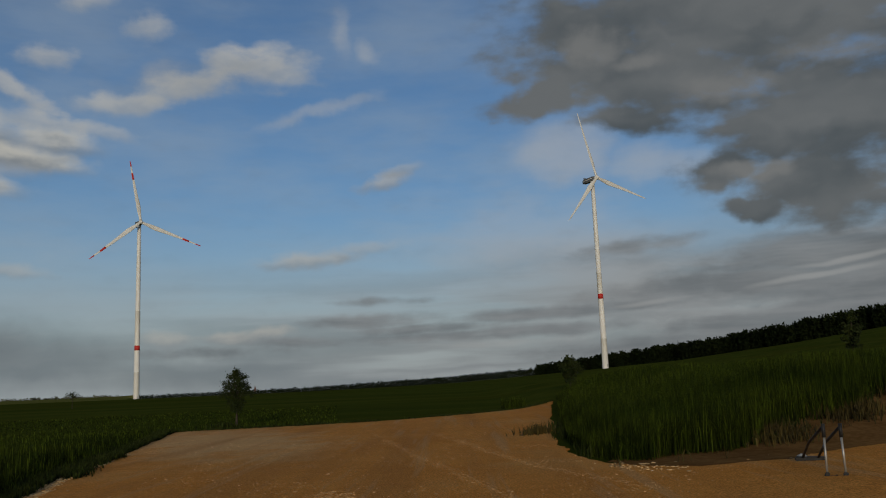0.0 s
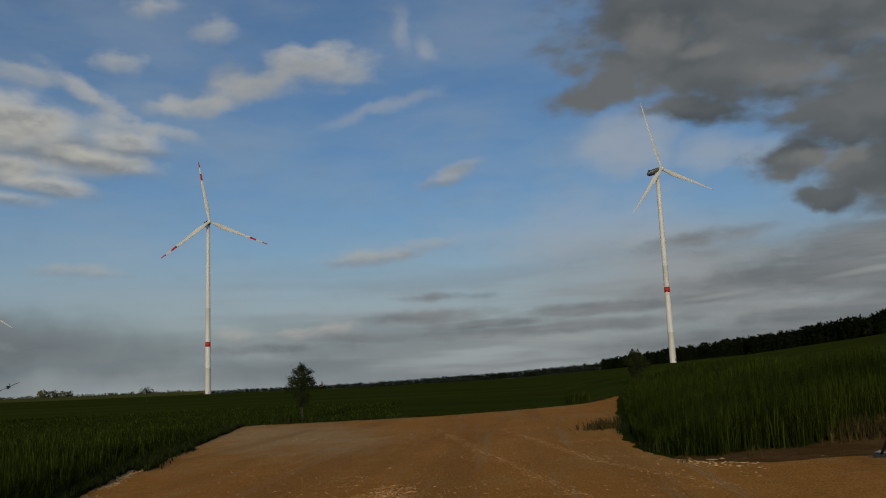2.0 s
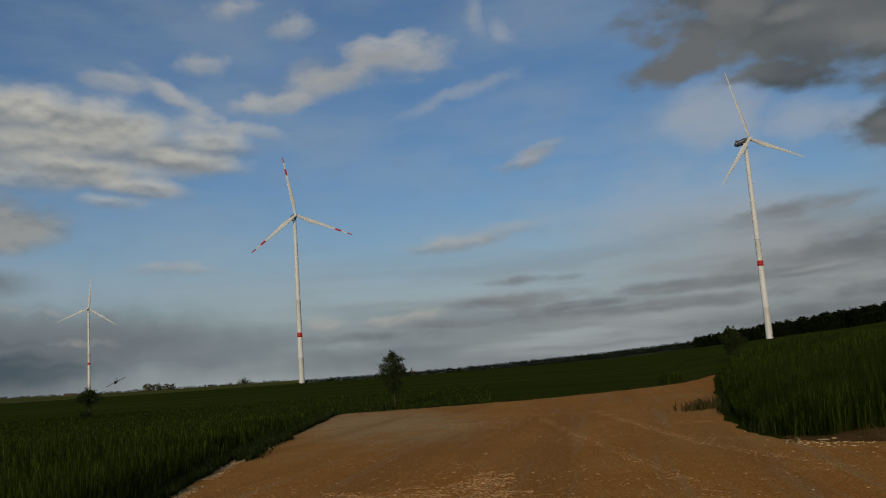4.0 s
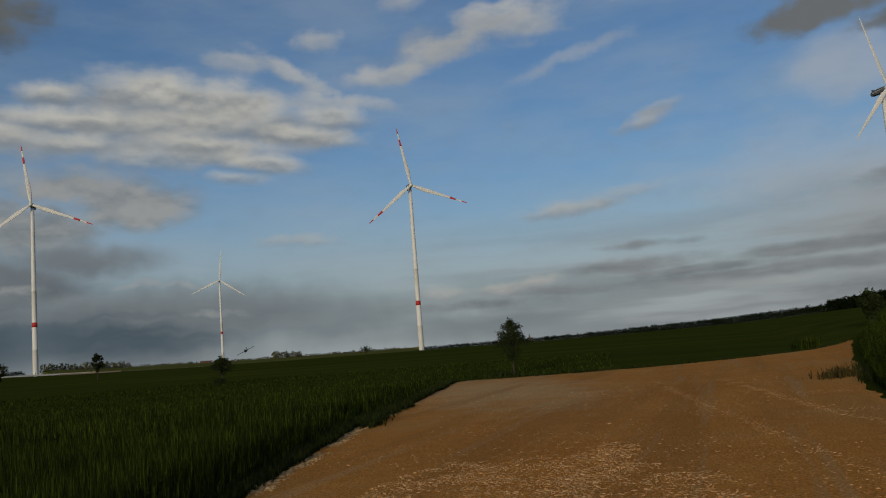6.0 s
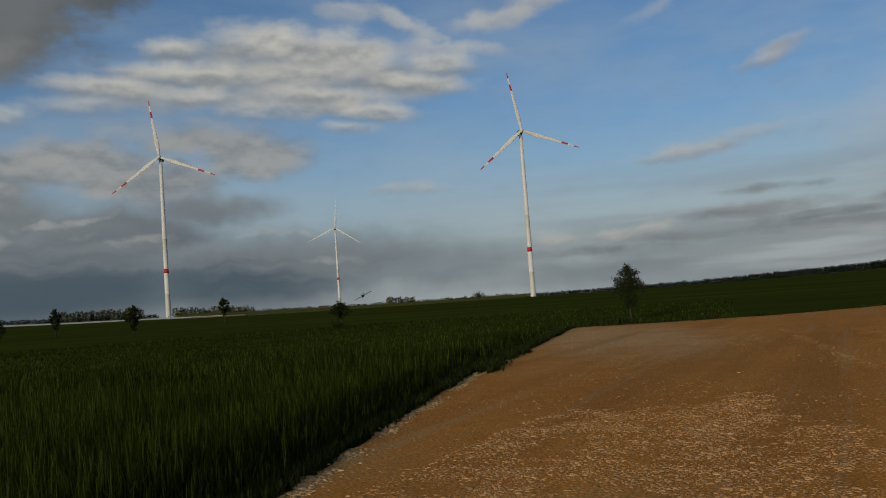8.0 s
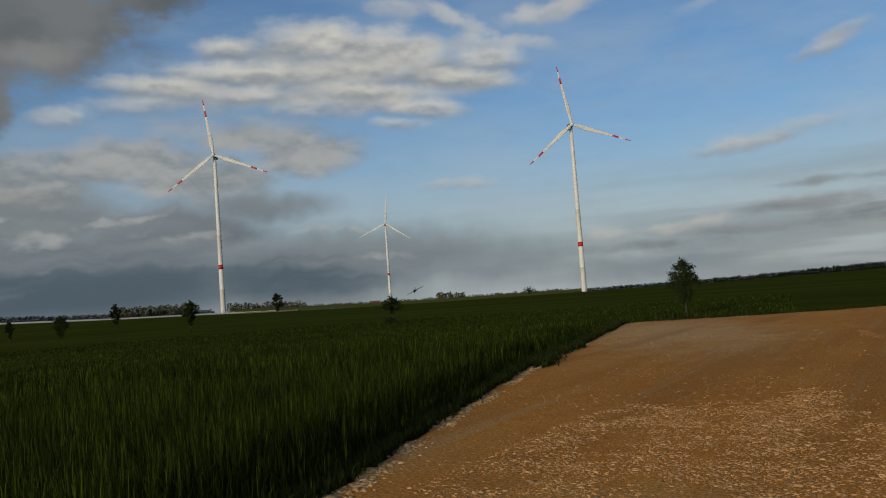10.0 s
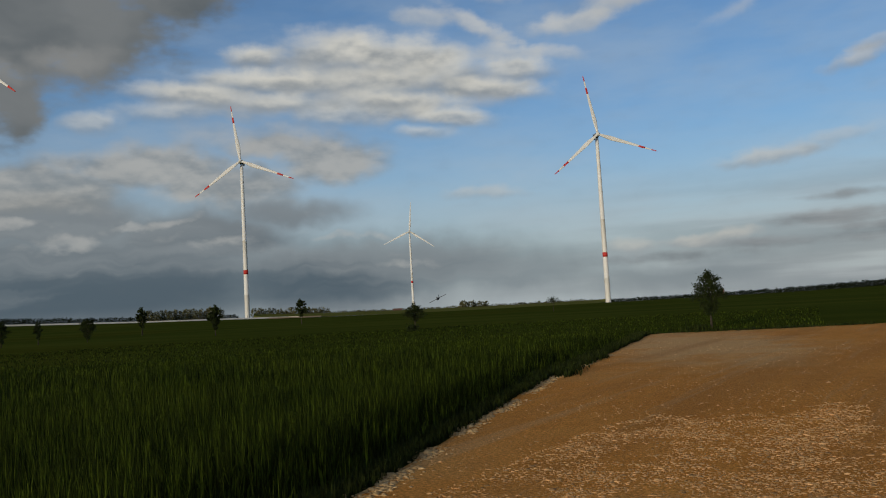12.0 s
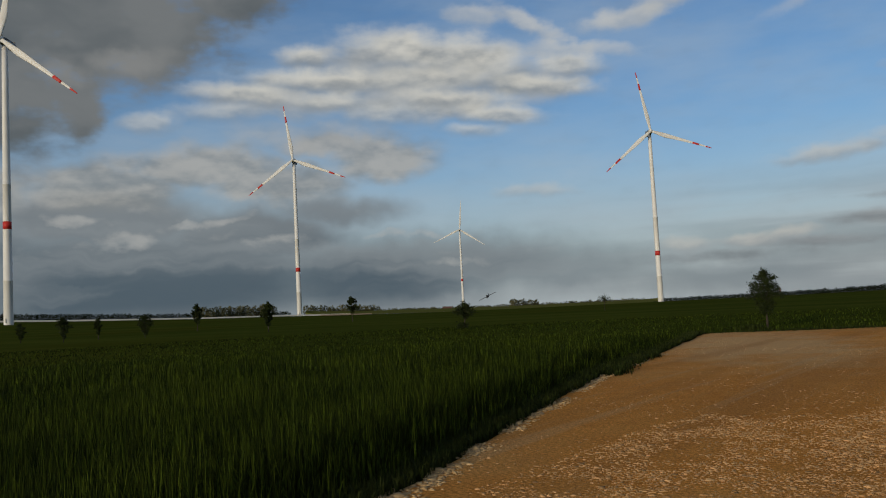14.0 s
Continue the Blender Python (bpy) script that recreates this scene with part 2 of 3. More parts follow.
    dusk = k.mix(k.math("MULTIPLY", cover(PATCHES, bent, 1.0, billow, 0.1, 0.9), 0.7), dusk, (2.0, 2.0, 1.92))
    dusk = k.mix(k.span(relief, 0.05, 0.5, 0.0, 0.15), dusk, (2.0, 2.0, 1.95))
    colour = k.mix(k.math("MULTIPLY", cover(STORM, bent, 1.15, lumps, 0.06, 0.80), 0.97), colour, dusk)
    # grey cloud goes on overhead
    colour = k.mix(k.span(el, 27.0, 42.0, 0.0, 0.85), colour, k.mix(broad, (0.5, 0.52, 0.54), (1.4, 1.38, 1.35)))
    back = k.add("ShaderNodeBackground")
    k.link(colour, back.inputs[0])
    back.inputs[1].default_value = 0.1
    out = k.add("ShaderNodeOutputWorld")
    k.link(back.outputs[0], out.inputs[0])


sky()


# ---- materials ----
def material(name, a, b, scale=3.0, rough=0.8, bump=0.0, bump_scale=30.0, fine=0.5, metal=0.0, island=None, third=None, coords="Object", gloss=0.3, streaks=None, bands=None, skew=1.0, pale=None, speckle=0.0):
    """Two colours mixed by coarse and fine noise, with relief."""
    m = bpy.data.materials.new(name)
    m.use_nodes = True
    k = Nodes(m.node_tree)
    at = k.add("ShaderNodeTexCoord").outputs[coords]
    coarse, grain = k.noise(at, scale, 5), k.noise(at, scale * 9, 4)
    f = k.span(k.math("ADD", k.math("MULTIPLY", coarse, 1 - 0.5 * fine), k.math("MULTIPLY", grain, 0.5 * fine)), 0.3, 0.7)
    colour = k.mix(f, a, b)
    if third:
        colour = k.mix(k.span(k.noise(k.moved(at, (7, 3, 1)), scale * 0.35, 4), 0.5, 0.66), colour, third)
    if bands:
        swathe = k.noise(k.moved(at, (0, 0, 0), (0.012, 0.10, 1), 38), 1.0, 5, 0.6)
        colour = k.mix(k.span(swathe, 0.4, 0.68, 0.0, 0.8), colour, bands)
    if pale:
        spot = k.length(k.moved(at, (-7.9, 28, 0), (3.4, 9.5, 1), 20, "TEXTURE"))
        spot = k.math("ADD", spot, k.math("MULTIPLY_ADD", k.noise(at, 0.6, 6, 0.65), 2.2, -1.1))
        colour = k.mix(k.span(spot, 1.25, 0.3, 0.0, 0.8), colour, pale)
    if streaks:
        lines = k.noise(k.moved(at, (0, 0, 0), (0.6, 0.04, 1), 10), 1.0, 4, 0.55)
        colour = k.mix(k.span(lines, 0.45, 0.66, 0.0, 0.45), colour, streaks)
        rows = k.noise(k.moved(at, (5, 2, 0), (2.6, 0.09, 1), -14), 1.0, 3, 0.6)
        colour = k.mix(k.span(rows, 0.54, 0.68, 0.0, 0.4), colour, (0.53, 0.34, 0.17))
    if speckle:
        dots = k.span(k.noise(at, 26.0, 4, 0.7), 0.36, 0.64, 1 - speckle, 1 + speckle, "LINEAR")
        colour = k.mix(1.0, colour, k.vec(dots, dots, dots), "MULTIPLY")
    if island:
        r = k.add("ShaderNodeNewGeometry").outputs["Random Per Island"]
        r = k.math("POWER", r, skew)
        low, high = island
        colour = k.mix(1.0, colour, k.mix(r, (low, low, low), (high, high * 0.98, high * 0.95)), "MULTIPLY")
    p = k.add("ShaderNodeBsdfPrincipled")
    k.link(colour, p.inputs["Base Color"])
    k.put(p.inputs["Roughness"], k.span(grain, 0.2, 0.8, max(rough - 0.1, 0.02), min(rough + 0.1, 1), "LINEAR"))
    p.inputs["Metallic"].default_value = metal
    p.inputs["Specular IOR Level"].default_value = gloss
    if bump:
        n = k.add("ShaderNodeBump")
        n.inputs["Strength"].default_value, n.inputs["Distance"].default_value = 0.8, bump
        k.link(k.noise(at, bump_scale, 6, 0.65), n.inputs["Height"])
        k.link(n.outputs[0], p.inputs["Normal"])
    out = k.add("ShaderNodeOutputMaterial")
    k.link(p.outputs[0], out.inputs[0])
    return m


SOIL = material("field_green", (0.036, 0.052, 0.008), (0.056, 0.074, 0.012), 0.05, 1.0, 0.08, 5.0, third=(0.052, 0.060, 0.009), gloss=0.0, bands=(0.074, 0.086, 0.014))
GRAVEL = material("sandy_gravel", (0.53, 0.215, 0.041), (0.65, 0.298, 0.070), 0.35, 0.95, 0.018, 20.0, 1.0, third=(0.58, 0.30, 0.092), gloss=0.03, streaks=(0.37, 0.165, 0.045), pale=(0.66, 0.42, 0.20), speckle=0.4)
STONE = material("limestone", (0.46, 0.25, 0.10), (0.62, 0.385, 0.185), 4.0, 0.95, 0.004, 60.0, island=(0.45, 1.4), gloss=0.1)
PALE_STONE = material("pale_limestone", (0.50, 0.32, 0.14), (0.66, 0.47, 0.25), 4.0, 0.9, 0.004, 60.0, island=(0.6, 1.15))
WHEAT = material("green_wheat", (0.015, 0.026, 0.0022), (0.034, 0.050, 0.0045), 0.4, 0.8, island=(0.42, 3.4), gloss=0.07, skew=3.5)
GRASS = material("verge_grass", (0.014, 0.024, 0.004), (0.032, 0.042, 0.009), 1.2, 0.8, island=(0.45, 1.75), gloss=0.1)
DRY_GRASS = material("dry_grass", (0.030, 0.024, 0.005), (0.074, 0.056, 0.014), 1.2, 0.85, island=(0.45, 1.75))
LEAF = material("leaves", (0.013, 0.022, 0.006), (0.028, 0.038, 0.011), 2.0, 0.7, island=(0.45, 1.75), gloss=0.1)
NEEDLE = material("dark_woods", (0.007, 0.012, 0.005), (0.015, 0.021, 0.008), 0.05, 0.9, island=(0.6, 1.25), gloss=0.0)
# paler than LEAF: the sun on the far hedges is mixed into this colour
SUNNY_LEAF = material("sunlit_foliage", (0.05, 0.058, 0.025), (0.11, 0.105, 0.05), 0.02, 0.9, island=(0.6, 1.4))
BARK = material("bark", (0.030, 0.024, 0.018), (0.075, 0.060, 0.045), 8.0, 0.9, 0.01, 40.0)
PAINT = material("turbine_paint", (0.74, 0.735, 0.71), (0.82, 0.815, 0.79), 0.15, 0.45, fine=0.3)
RED = material("signal_red", (0.50, 0.030, 0.025), (0.58, 0.045, 0.035), 0.5, 0.5)
GREY = material("nacelle_grey", (0.085, 0.09, 0.095), (0.14, 0.145, 0.15), 0.4, 0.5)
FILM = material("pale_field", (0.66, 0.60, 0.47), (0.80, 0.75, 0.62), 0.05, 0.7, 0.02, 1.0)
# field green lightened and yellowed: sunlight on the far strip put into the colour
MEADOW = material("sunlit_meadow", (0.105, 0.115, 0.028), (0.165, 0.165, 0.048), 0.02, 0.95, gloss=0.0)
SAND = material("bare_sand", (0.36, 0.25, 0.15), (0.48, 0.36, 0.22), 0.1, 0.95, gloss=0.0)
DIRT = material("bare_soil", (0.125, 0.066, 0.024), (0.22, 0.125, 0.050), 0.8, 1.0, 0.04, 12.0, 1.0, gloss=0.0)
ALU = material("aluminium", (0.34, 0.34, 0.33), (0.42, 0.42, 0.41), 6.0, 0.45, metal=0.6)
BLACK = material("black_plastic", (0.012, 0.012, 0.013), (0.028, 0.028, 0.030), 6.0, 0.55)
CLOTH = material("white_cloth", (0.36, 0.36, 0.35), (0.50, 0.50, 0.49), 8.0, 0.9, 0.01, 20.0)
WALL = material("pale_plaster", (0.50, 0.48, 0.44), (0.62, 0.60, 0.55), 0.5, 0.9)
ROOF = material("roof_tiles", (0.10, 0.055, 0.045), (0.16, 0.085, 0.065), 0.8, 0.8)


# ---- mesh helpers ----
def part(name, bm, mat, parent=None, label="", smooth=False):
    """Links a bmesh as one mesh object under a thing or a part."""
    me = bpy.data.meshes.new(name)
    bmesh.ops.recalc_face_normals(bm, faces=bm.faces)
    bm.to_mesh(me)
    bm.free()
    me.materials.append(mat)
    if smooth:
        me.shade_smooth()
    ob = new(name, me)
    ob.parent = parent
    if label:
        tagged(ob, label)
    return ob


def soup(name, verts, quads, tris, mat):
    """One mesh from arrays of corners, quads and triangles."""
    me = bpy.data.meshes.new(name)
    nq, nt = len(quads), len(tris)
    me.vertices.add(len(verts))
    me.vertices.foreach_set("co", np.asarray(verts, np.float32).ravel())
    me.loops.add(nq * 4 + nt * 3)
    me.loops.foreach_set("vertex_index", np.concatenate([np.asarray(quads, np.int32).ravel(), np.asarray(tris, np.int32).ravel()]).astype(np.int32))
    me.polygons.add(nq + nt)
    me.polygons.foreach_set("loop_start", np.concatenate([np.arange(nq) * 4, nq * 4 + np.arange(nt) * 3]).astype(np.int32))
    me.update(calc_edges=True)
    me.validate()
    me.materials.append(mat)
    return new(name, me)


def thing(name, m, label, category, group="", kind=""):
    ob = new(name)
    ob.matrix_world = m
    return tagged(ob, label, category, group, kind)


def tube(bm, points, radii, sides=8, caps=True):
    """A round tube through points."""
    rings = []
    for i, p in enumerate(points):
        a, b = points[max(i - 1, 0)], points[min(i + 1, len(points) - 1)]
        turn = (Vector(b) - Vector(a)).to_track_quat("Z", "Y")
        rings.append([bm.verts.new(Vector(p) + turn @ Vector((radii[i] * math.cos(2 * math.pi * j / sides), radii[i] * math.sin(2 * math.pi * j / sides), 0)))
                      for j in range(sides)])
    for r, s in zip(rings, rings[1:]):
        for j in range(sides):
            bm.faces.new((r[j], r[(j + 1) % sides], s[(j + 1) % sides], s[j]))
    if caps:
        bm.faces.new(rings[0][::-1])
        bm.faces.new(rings[-1])
    return bm


def box(bm, centre, size, bevel=0.0, m=None):
    made = bmesh.ops.create_cube(bm, size=1)["verts"]
    bmesh.ops.transform(bm, matrix=Matrix.LocRotScale(centre, None, size), verts=made)
    if bevel:
        edges = list({e for v in made for e in v.link_edges})
        made = list({v for f in bmesh.ops.bevel(bm, geom=edges, offset=bevel, segments=2, affect="EDGES")["faces"] for v in f.verts} | {v for v in made if v.is_valid})
    if m is not None:
        bmesh.ops.transform(bm, matrix=m, verts=made)
    return bm


# ---- the land ----
FAR_YAW = [-180, -100, -60, -35, -27.5, -22, -15, -10.5, -5.5, 0, 10, 20, 30, 35, 41.5, 46, 52, 60, 63, 75, 110, 180]
FAR_EL = [0, 0.6, 2.6, 2.75, 2.2, 1.45, 0.7, 0.42, 0.12, -0.17, -0.42, -0.44, -0.40, -0.34, -0.2, -0.05, 0.1, 0.4, 0.55, 0.8, 0.2, 0]
EYE = 1.7


def step(v, a, b):
    t = np.clip((np.asarray(v, float) - a) / (b - a), 0, 1)
    return t * t * (3 - 2 * t)


def height(x, y):
    """The land's height: flat near by, rolling far off, a bank on the right of the yard."""
    x, y = np.asarray(x, float), np.asarray(y, float)
    r = np.hypot(x, y)
    yaw = np.degrees(np.arctan2(-x, y))
    el = np.interp(yaw, FAR_YAW, FAR_EL)
    z = step(r, 60, 700) * (EYE + r * np.tan(np.radians(el)))
    bank = 1.15 * step(x, 2.8, 11) * step(y, 16.2, 24) * (1 - step(r, 70, 220))
    return z + bank


def ground():
    rings = np.concatenate([[0.0], np.geomspace(1.5, 4850, 150)])
    yaws = np.radians(np.arange(0, 360, 1.25))
    R, A = np.meshgrid(rings[1:], yaws, indexing="ij")
    X, Y = -R * np.sin(A), R * np.cos(A)
    verts = np.concatenate([[[0, 0, 0]], np.stack([X, Y, height(X, Y)], -1).reshape(-1, 3)])
    n, rows = len(yaws), len(rings) - 1
    i, j = np.meshgrid(np.arange(rows - 1), np.arange(n), indexing="ij")
    q = np.stack([1 + i * n + j, 1 + i * n + (j + 1) % n, 1 + (i + 1) * n + (j + 1) % n, 1 + (i + 1) * n + j], -1).reshape(-1, 4)
    q = q[:, ::-1]
    t = np.array([[0, 1 + (k + 1) % n, 1 + k] for k in range(n)])[:, ::-1]
    ob = soup("ground", verts, q, t, SOIL)
    ob.data.shade_smooth()
    tagged(ob, "dark green farmland rolling away to a low horizon", "field", kind="structure")


ground()

LEFT_EDGE = [(-3.4, -14), (-4.0, -6), (-4.2, 0), (-4.65, 4), (-5.18, 6.9), (-6.0, 9.4), (-6.9, 12.8), (-8.2, 17.5), (-9.3, 23.6), (-10.5, 29.5), (-11.7, 35.0)]
FAR_EDGE = [(-11.3, 35.4), (-7.4, 36.3), (-2.7, 38.1), (1.3, 42.4), (3.6, 45.4), (5.3, 47.6)]
BANK_EDGE = [(5.5, 47.3), (4.8, 42.0), (3.85, 34.0), (3.1, 27.4), (2.5, 21.0), (2.5, 17.8), (2.8, 16.1), (3.6, 15.5), (5.4, 16.4), (8.8, 17.4), (16, 18.6), (30, 20)]
YARD_EDGE = [(30, 4), (24, -14)]


def wavy(points, gap=0.25, amount=0.10, seed=0):
    """Points along a line, at even gaps, pushed sideways by noise."""
    out = []
    for (ax, ay), (bx, by) in zip(points, points[1:]):
        n = max(1, int(math.hypot(bx - ax, by - ay) / gap))
        for i in range(n):
            f = i / n
            x, y = ax + (bx - ax) * f, ay + (by - ay) * f
            q = Vector((x * 0.9, y * 0.9, seed))
            out.append((x + amount * (noise.noise(q) + 0.7 * noise.noise(q * 3.7)), y + amount * (noise.noise(q + Vector((9, 4, 2))) + 0.7 * noise.noise(q * 3.1 + Vector((2, 8, 5))))))
    return out


YARD = wavy(LEFT_EDGE) + wavy(FAR_EDGE, 0.3) + wavy(BANK_EDGE, 0.25, 0.16) + YARD_EDGE


def inside(x, y, poly):
    """Which of the points lie inside a polygon."""
    x, y = np.asarray(x), np.asarray(y)
    hit = np.zeros(x.shape, bool)
    px, py = np.array(poly).T
    qx, qy = np.roll(px, 1), np.roll(py, 1)
    for ax, ay, bx, by in zip(px, py, qx, qy):
        cross = (ay > y) != (by > y)
        if ay != by:
            hit ^= cross & (x < (bx - ax) * (y - ay) / (by - ay) + ax)
    return hit


def near_line(x, y, line):
    """Distance of points from a line of segments."""
    best = np.full(np.shape(x), 1e9)
    for (ax, ay), (bx, by) in zip(line, line[1:]):
        dx, dy = bx - ax, by - ay
        t = np.clip(((x - ax) * dx + (y - ay) * dy) / (dx * dx + dy * dy), 0, 1)
        best = np.minimum(best, np.hypot(x - ax - t * dx, y - ay - t * dy))
    return best


def yard():
    bm = bmesh.new()
    top = [bm.verts.new((x, y, float(height(x, y)) + 0.035)) for x, y in YARD]
    edges = [bm.edges.new((a, b)) for a, b in zip(top, top[1:] + top[:1])]
    bmesh.ops.triangle_fill(bm, use_beauty=True, edges=edges)
    low = [bm.verts.new((v.co.x, v.co.y, v.co.z - 0.08)) for v in top]
    for i in range(len(top)):
        j = (i + 1) % len(top)
        bm.faces.new((top[i], top[j], low[j], low[i]))
    tagged(part("road", bm, GRAVEL), "wide sandy gravel yard with faint wheel tracks", "gravel road", kind="structure")


yard()


def land_patch(name, mat, yaw_a, yaw_b, r_a, r_b, lift, rise, label, category, n=60):
    """A strip of land between two bearings and two distances, following the ground."""
    bm = bmesh.new()
    rows = []
    for i in range(n + 1):
        f = i / n
        yaw = radians(yaw_a + (yaw_b - yaw_a) * f)
        pinch = min(1.0, 6 * f, 6 * (1 - f)) ** 0.5 + 0.02
        mid, half = (r_a + r_b) / 2, (r_b - r_a) / 2 * pinch
        row = []
        for g in (-1, -0.33, 0.33, 1):
            r = mid + half * g + min(6, half * 0.3) * noise.noise(Vector((f * 9, g, 3)))
            x, y = -r * math.sin(yaw), r * math.cos(yaw)
            row.append(bm.verts.new((x, y, float(height(x, y)) + lift + rise * (g + 1) / 2)))
        rows.append(row)
    for a, b in zip(rows, rows[1:]):
        for j in range(3):
            bm.faces.new((a[j], a[j + 1], b[j + 1], b[j]))
    tagged(part(name, bm, mat), label, category, kind="structure")


def wheat_front(x):
    """How far off the wheat on the bank begins."""
    return np.interp(x, [3.0, 3.6, 5.1, 8.2, 10.8, 30], [16.6, 16.1, 17.3, 20.0, 21.2, 24.0])


def dirt_verge():
    front = wavy([(2.9, 16.2), (3.2, 15.5), (4.3, 14.9), (6, 15.5), (9, 16.5), (16, 17.9), (29, 19.4)], 0.3, 0.14, 4)
    back = wavy([(29, 24.4), (16, 22.6), (10.8, 21.9), (8.2, 20.8), (5.1, 18.2), (3.7, 17.2), (3.1, 17.2)], 0.3, 0.2, 6)
    bm = bmesh.new()
    a = [bm.verts.new((x, y, float(height(x, y)) + 0.045)) for x, y in front + back]
    edges = [bm.edges.new((p, q)) for p, q in zip(a, a[1:] + a[:1])]
    bmesh.ops.triangle_fill(bm, use_beauty=True, edges=edges)
    tagged(part("dirt_verge", bm, DIRT), "strip of bare grey-brown soil at the foot of the bank", "soil", kind="structure")


dirt_verge()
land_patch("pale_field_strip", FILM, 42.0, 85, 556, 566, 0.2, 0.85, "long pale sunlit strip of film-covered field", "field strip")
land_patch("sandy_strip", SAND, 40.5, 44.0, 380, 425, 0.3, 0.5, "small bare sandy patch beside the field track", "sand")
land_patch("meadow_strip", MEADOW, 21, 45, 640, 1150, 0.4, 5.0, "light yellow-green sunlit meadow below the far trees", "meadow")


# ---- crops and grass ----
rng = np.random.default_rng(4)


def blade_mesh(name, base, tall, wide, lean, mat, leaves=2, spread=0.35):
    """Upright plants: a stalk and bent leaves each, all in one mesh."""
    n = len(base)
    V, Q, T = [], [], []
    off = 0
    for k in range(1 + leaves):
        a = rng.uniform(0, 2 * np.pi, n)
        d = np.stack([np.cos(a), np.sin(a)], -1)
        side = np.stack([-np.sin(a), np.cos(a), np.zeros(n)], -1)
        h = tall * (rng.uniform(0.8, 1.08, n) if k == 0 else rng.uniform(0.55, 0.95, n))
        out = h * (lean * rng.uniform(0, 1, n) if k == 0 else spread * rng.uniform(0.4, 1.2, n))
        w = wide * (1.0 if k == 0 else 1.4)
        p0 = base + np.stack([d[:, 0] * 0, d[:, 1] * 0, -0.03 + 0 * h], -1)
        p1 = base + np.stack([d[:, 0] * out * 0.35, d[:, 1] * out * 0.35, h * 0.62], -1)
        p2 = base + np.stack([d[:, 0] * out, d[:, 1] * out, h * (1.0 if k == 0 else 0.86)], -1)
        hw = side * (np.asarray(w)[:, None] if np.ndim(w) else w) * 0.5
        V.append(np.stack([p0 - hw * 0.7, p0 + hw * 0.7, p1 + hw, p1 - hw, p2], 1).reshape(-1, 3))
        i = off + np.arange(n) * 5
        Q.append(np.stack([i, i + 1, i + 2, i + 3], -1))
        T.append(np.stack([i + 3, i + 2, i + 4], -1))
        off += 5 * n
    return soup(name, np.concatenate(V), np.concatenate(Q), np.concatenate(T), mat)


def scatter(n, x0, x1, y0, y1):
    return rng.uniform(x0, x1, n), rng.uniform(y0, y1, n)


def polar(n, yaw0, yaw1, r0, r1):
    a = np.radians(rng.uniform(yaw0, yaw1, n))
    r = np.sqrt(rng.uniform(r0 * r0, r1 * r1, n))
    return -r * np.sin(a), r * np.cos(a)


def crop(name, x, y, tall, label, category):
    keep = ~inside(x, y, YARD)
    keep &= near_line(x, y, LEFT_EDGE) > 0.22 + 0.3 * rng.random(len(x))
    x, y = x[keep], y[keep]
    r = np.hypot(x, y)
    # sparse and low right at the gravel, taller inside
    rim = np.minimum(near_line(x, y, LEFT_EDGE), near_line(x, y, BANK_EDGE))
    patchy = np.array([noise.noise(Vector((a * 0.25, b * 0.25, 1.0))) for a, b in zip(x, y)])
    h = tall * (0.5 + 0.5 * step(rim, 0.2, 1.1)) * (1 + (0.14 + 0.16 * (x > 2.5)) * patchy) * (1 - 0.80 * step(r, 20, 46) * (x < 2.5))
    base = np.stack([x, y, height(x, y)], -1)
    tagged(blade_mesh(name, base, h, 0.0072 * np.maximum(1, r / (12 + 10 * (x > 2.3))), 0.18, WHEAT), label, category, kind="stuff")


def crops():
    pieces = [polar(64000, 15, 78, 4, 17), polar(56000, 12, 78, 17, 36), polar(16000, 8, 78, 30, 70)]
    x, y = (np.concatenate(v) for v in zip(*pieces))
    keep = x < np.interp(y, [p[1] for p in LEFT_EDGE], [p[0] for p in LEFT_EDGE]) + 0.3
    keep |= y > 36
    crop("wheat_field", x[keep], y[keep], 0.62, "dense dark green standing wheat beside the gravel yard", "wheat")
    pieces = [scatter(110000, 2.3, 14, 15.5, 27), scatter(60000, 2.5, 26, 27, 50), scatter(50000, 14, 34, 17, 40)]
    x, y = (np.concatenate(v) for v in zip(*pieces))
    front = (near_line(x, y, BANK_EDGE) > 0.3) & ((x < 3.0) | (y > wheat_front(x) + 0.35 * np.sin(x * 1.9) + rng.uniform(-0.3, 0.3, len(x))))
    front &= ~((y > 46) & (x < 7))
    crop("wheat_bank", x[front], y[front], 0.92, "tall dark green wheat on a low bank", "wheat")


crops()


def verge(name, x, y, tall, mat, label, off=False):
    if off:
        free = ~inside(x, y, YARD)
        x, y = x[free], y[free]
    base = np.stack([x, y, height(x, y) + 0.02], -1)
    tagged(blade_mesh(name, base, tall * rng.uniform(0.5, 1.2, len(x)), 0.007 * np.maximum(1, np.hypot(x, y) / 9), 0.5, mat, 2, 0.7), label, "grass", kind="stuff")


def along(line, n, width, seed=0, gaps=-0.05):
    """Random points along a line, at both sides."""
    pts = np.array(line, float)
    seg = np.hypot(*(pts[1:] - pts[:-1]).T)
    cum = np.concatenate([[0], np.cumsum(seg)])
    s = rng.uniform(0, cum[-1], n)
    x, y = np.interp(s, cum, pts[:, 0]), np.interp(s, cum, pts[:, 1])
    clump = np.array([noise.noise(Vector((a * 0.8, b * 0.8, 5.0 + seed))) for a, b in zip(x, y)]) > gaps
    x, y = x[clump], y[clump]
    return x + rng.normal(0, width, len(x)), y + rng.normal(0, width, len(y))


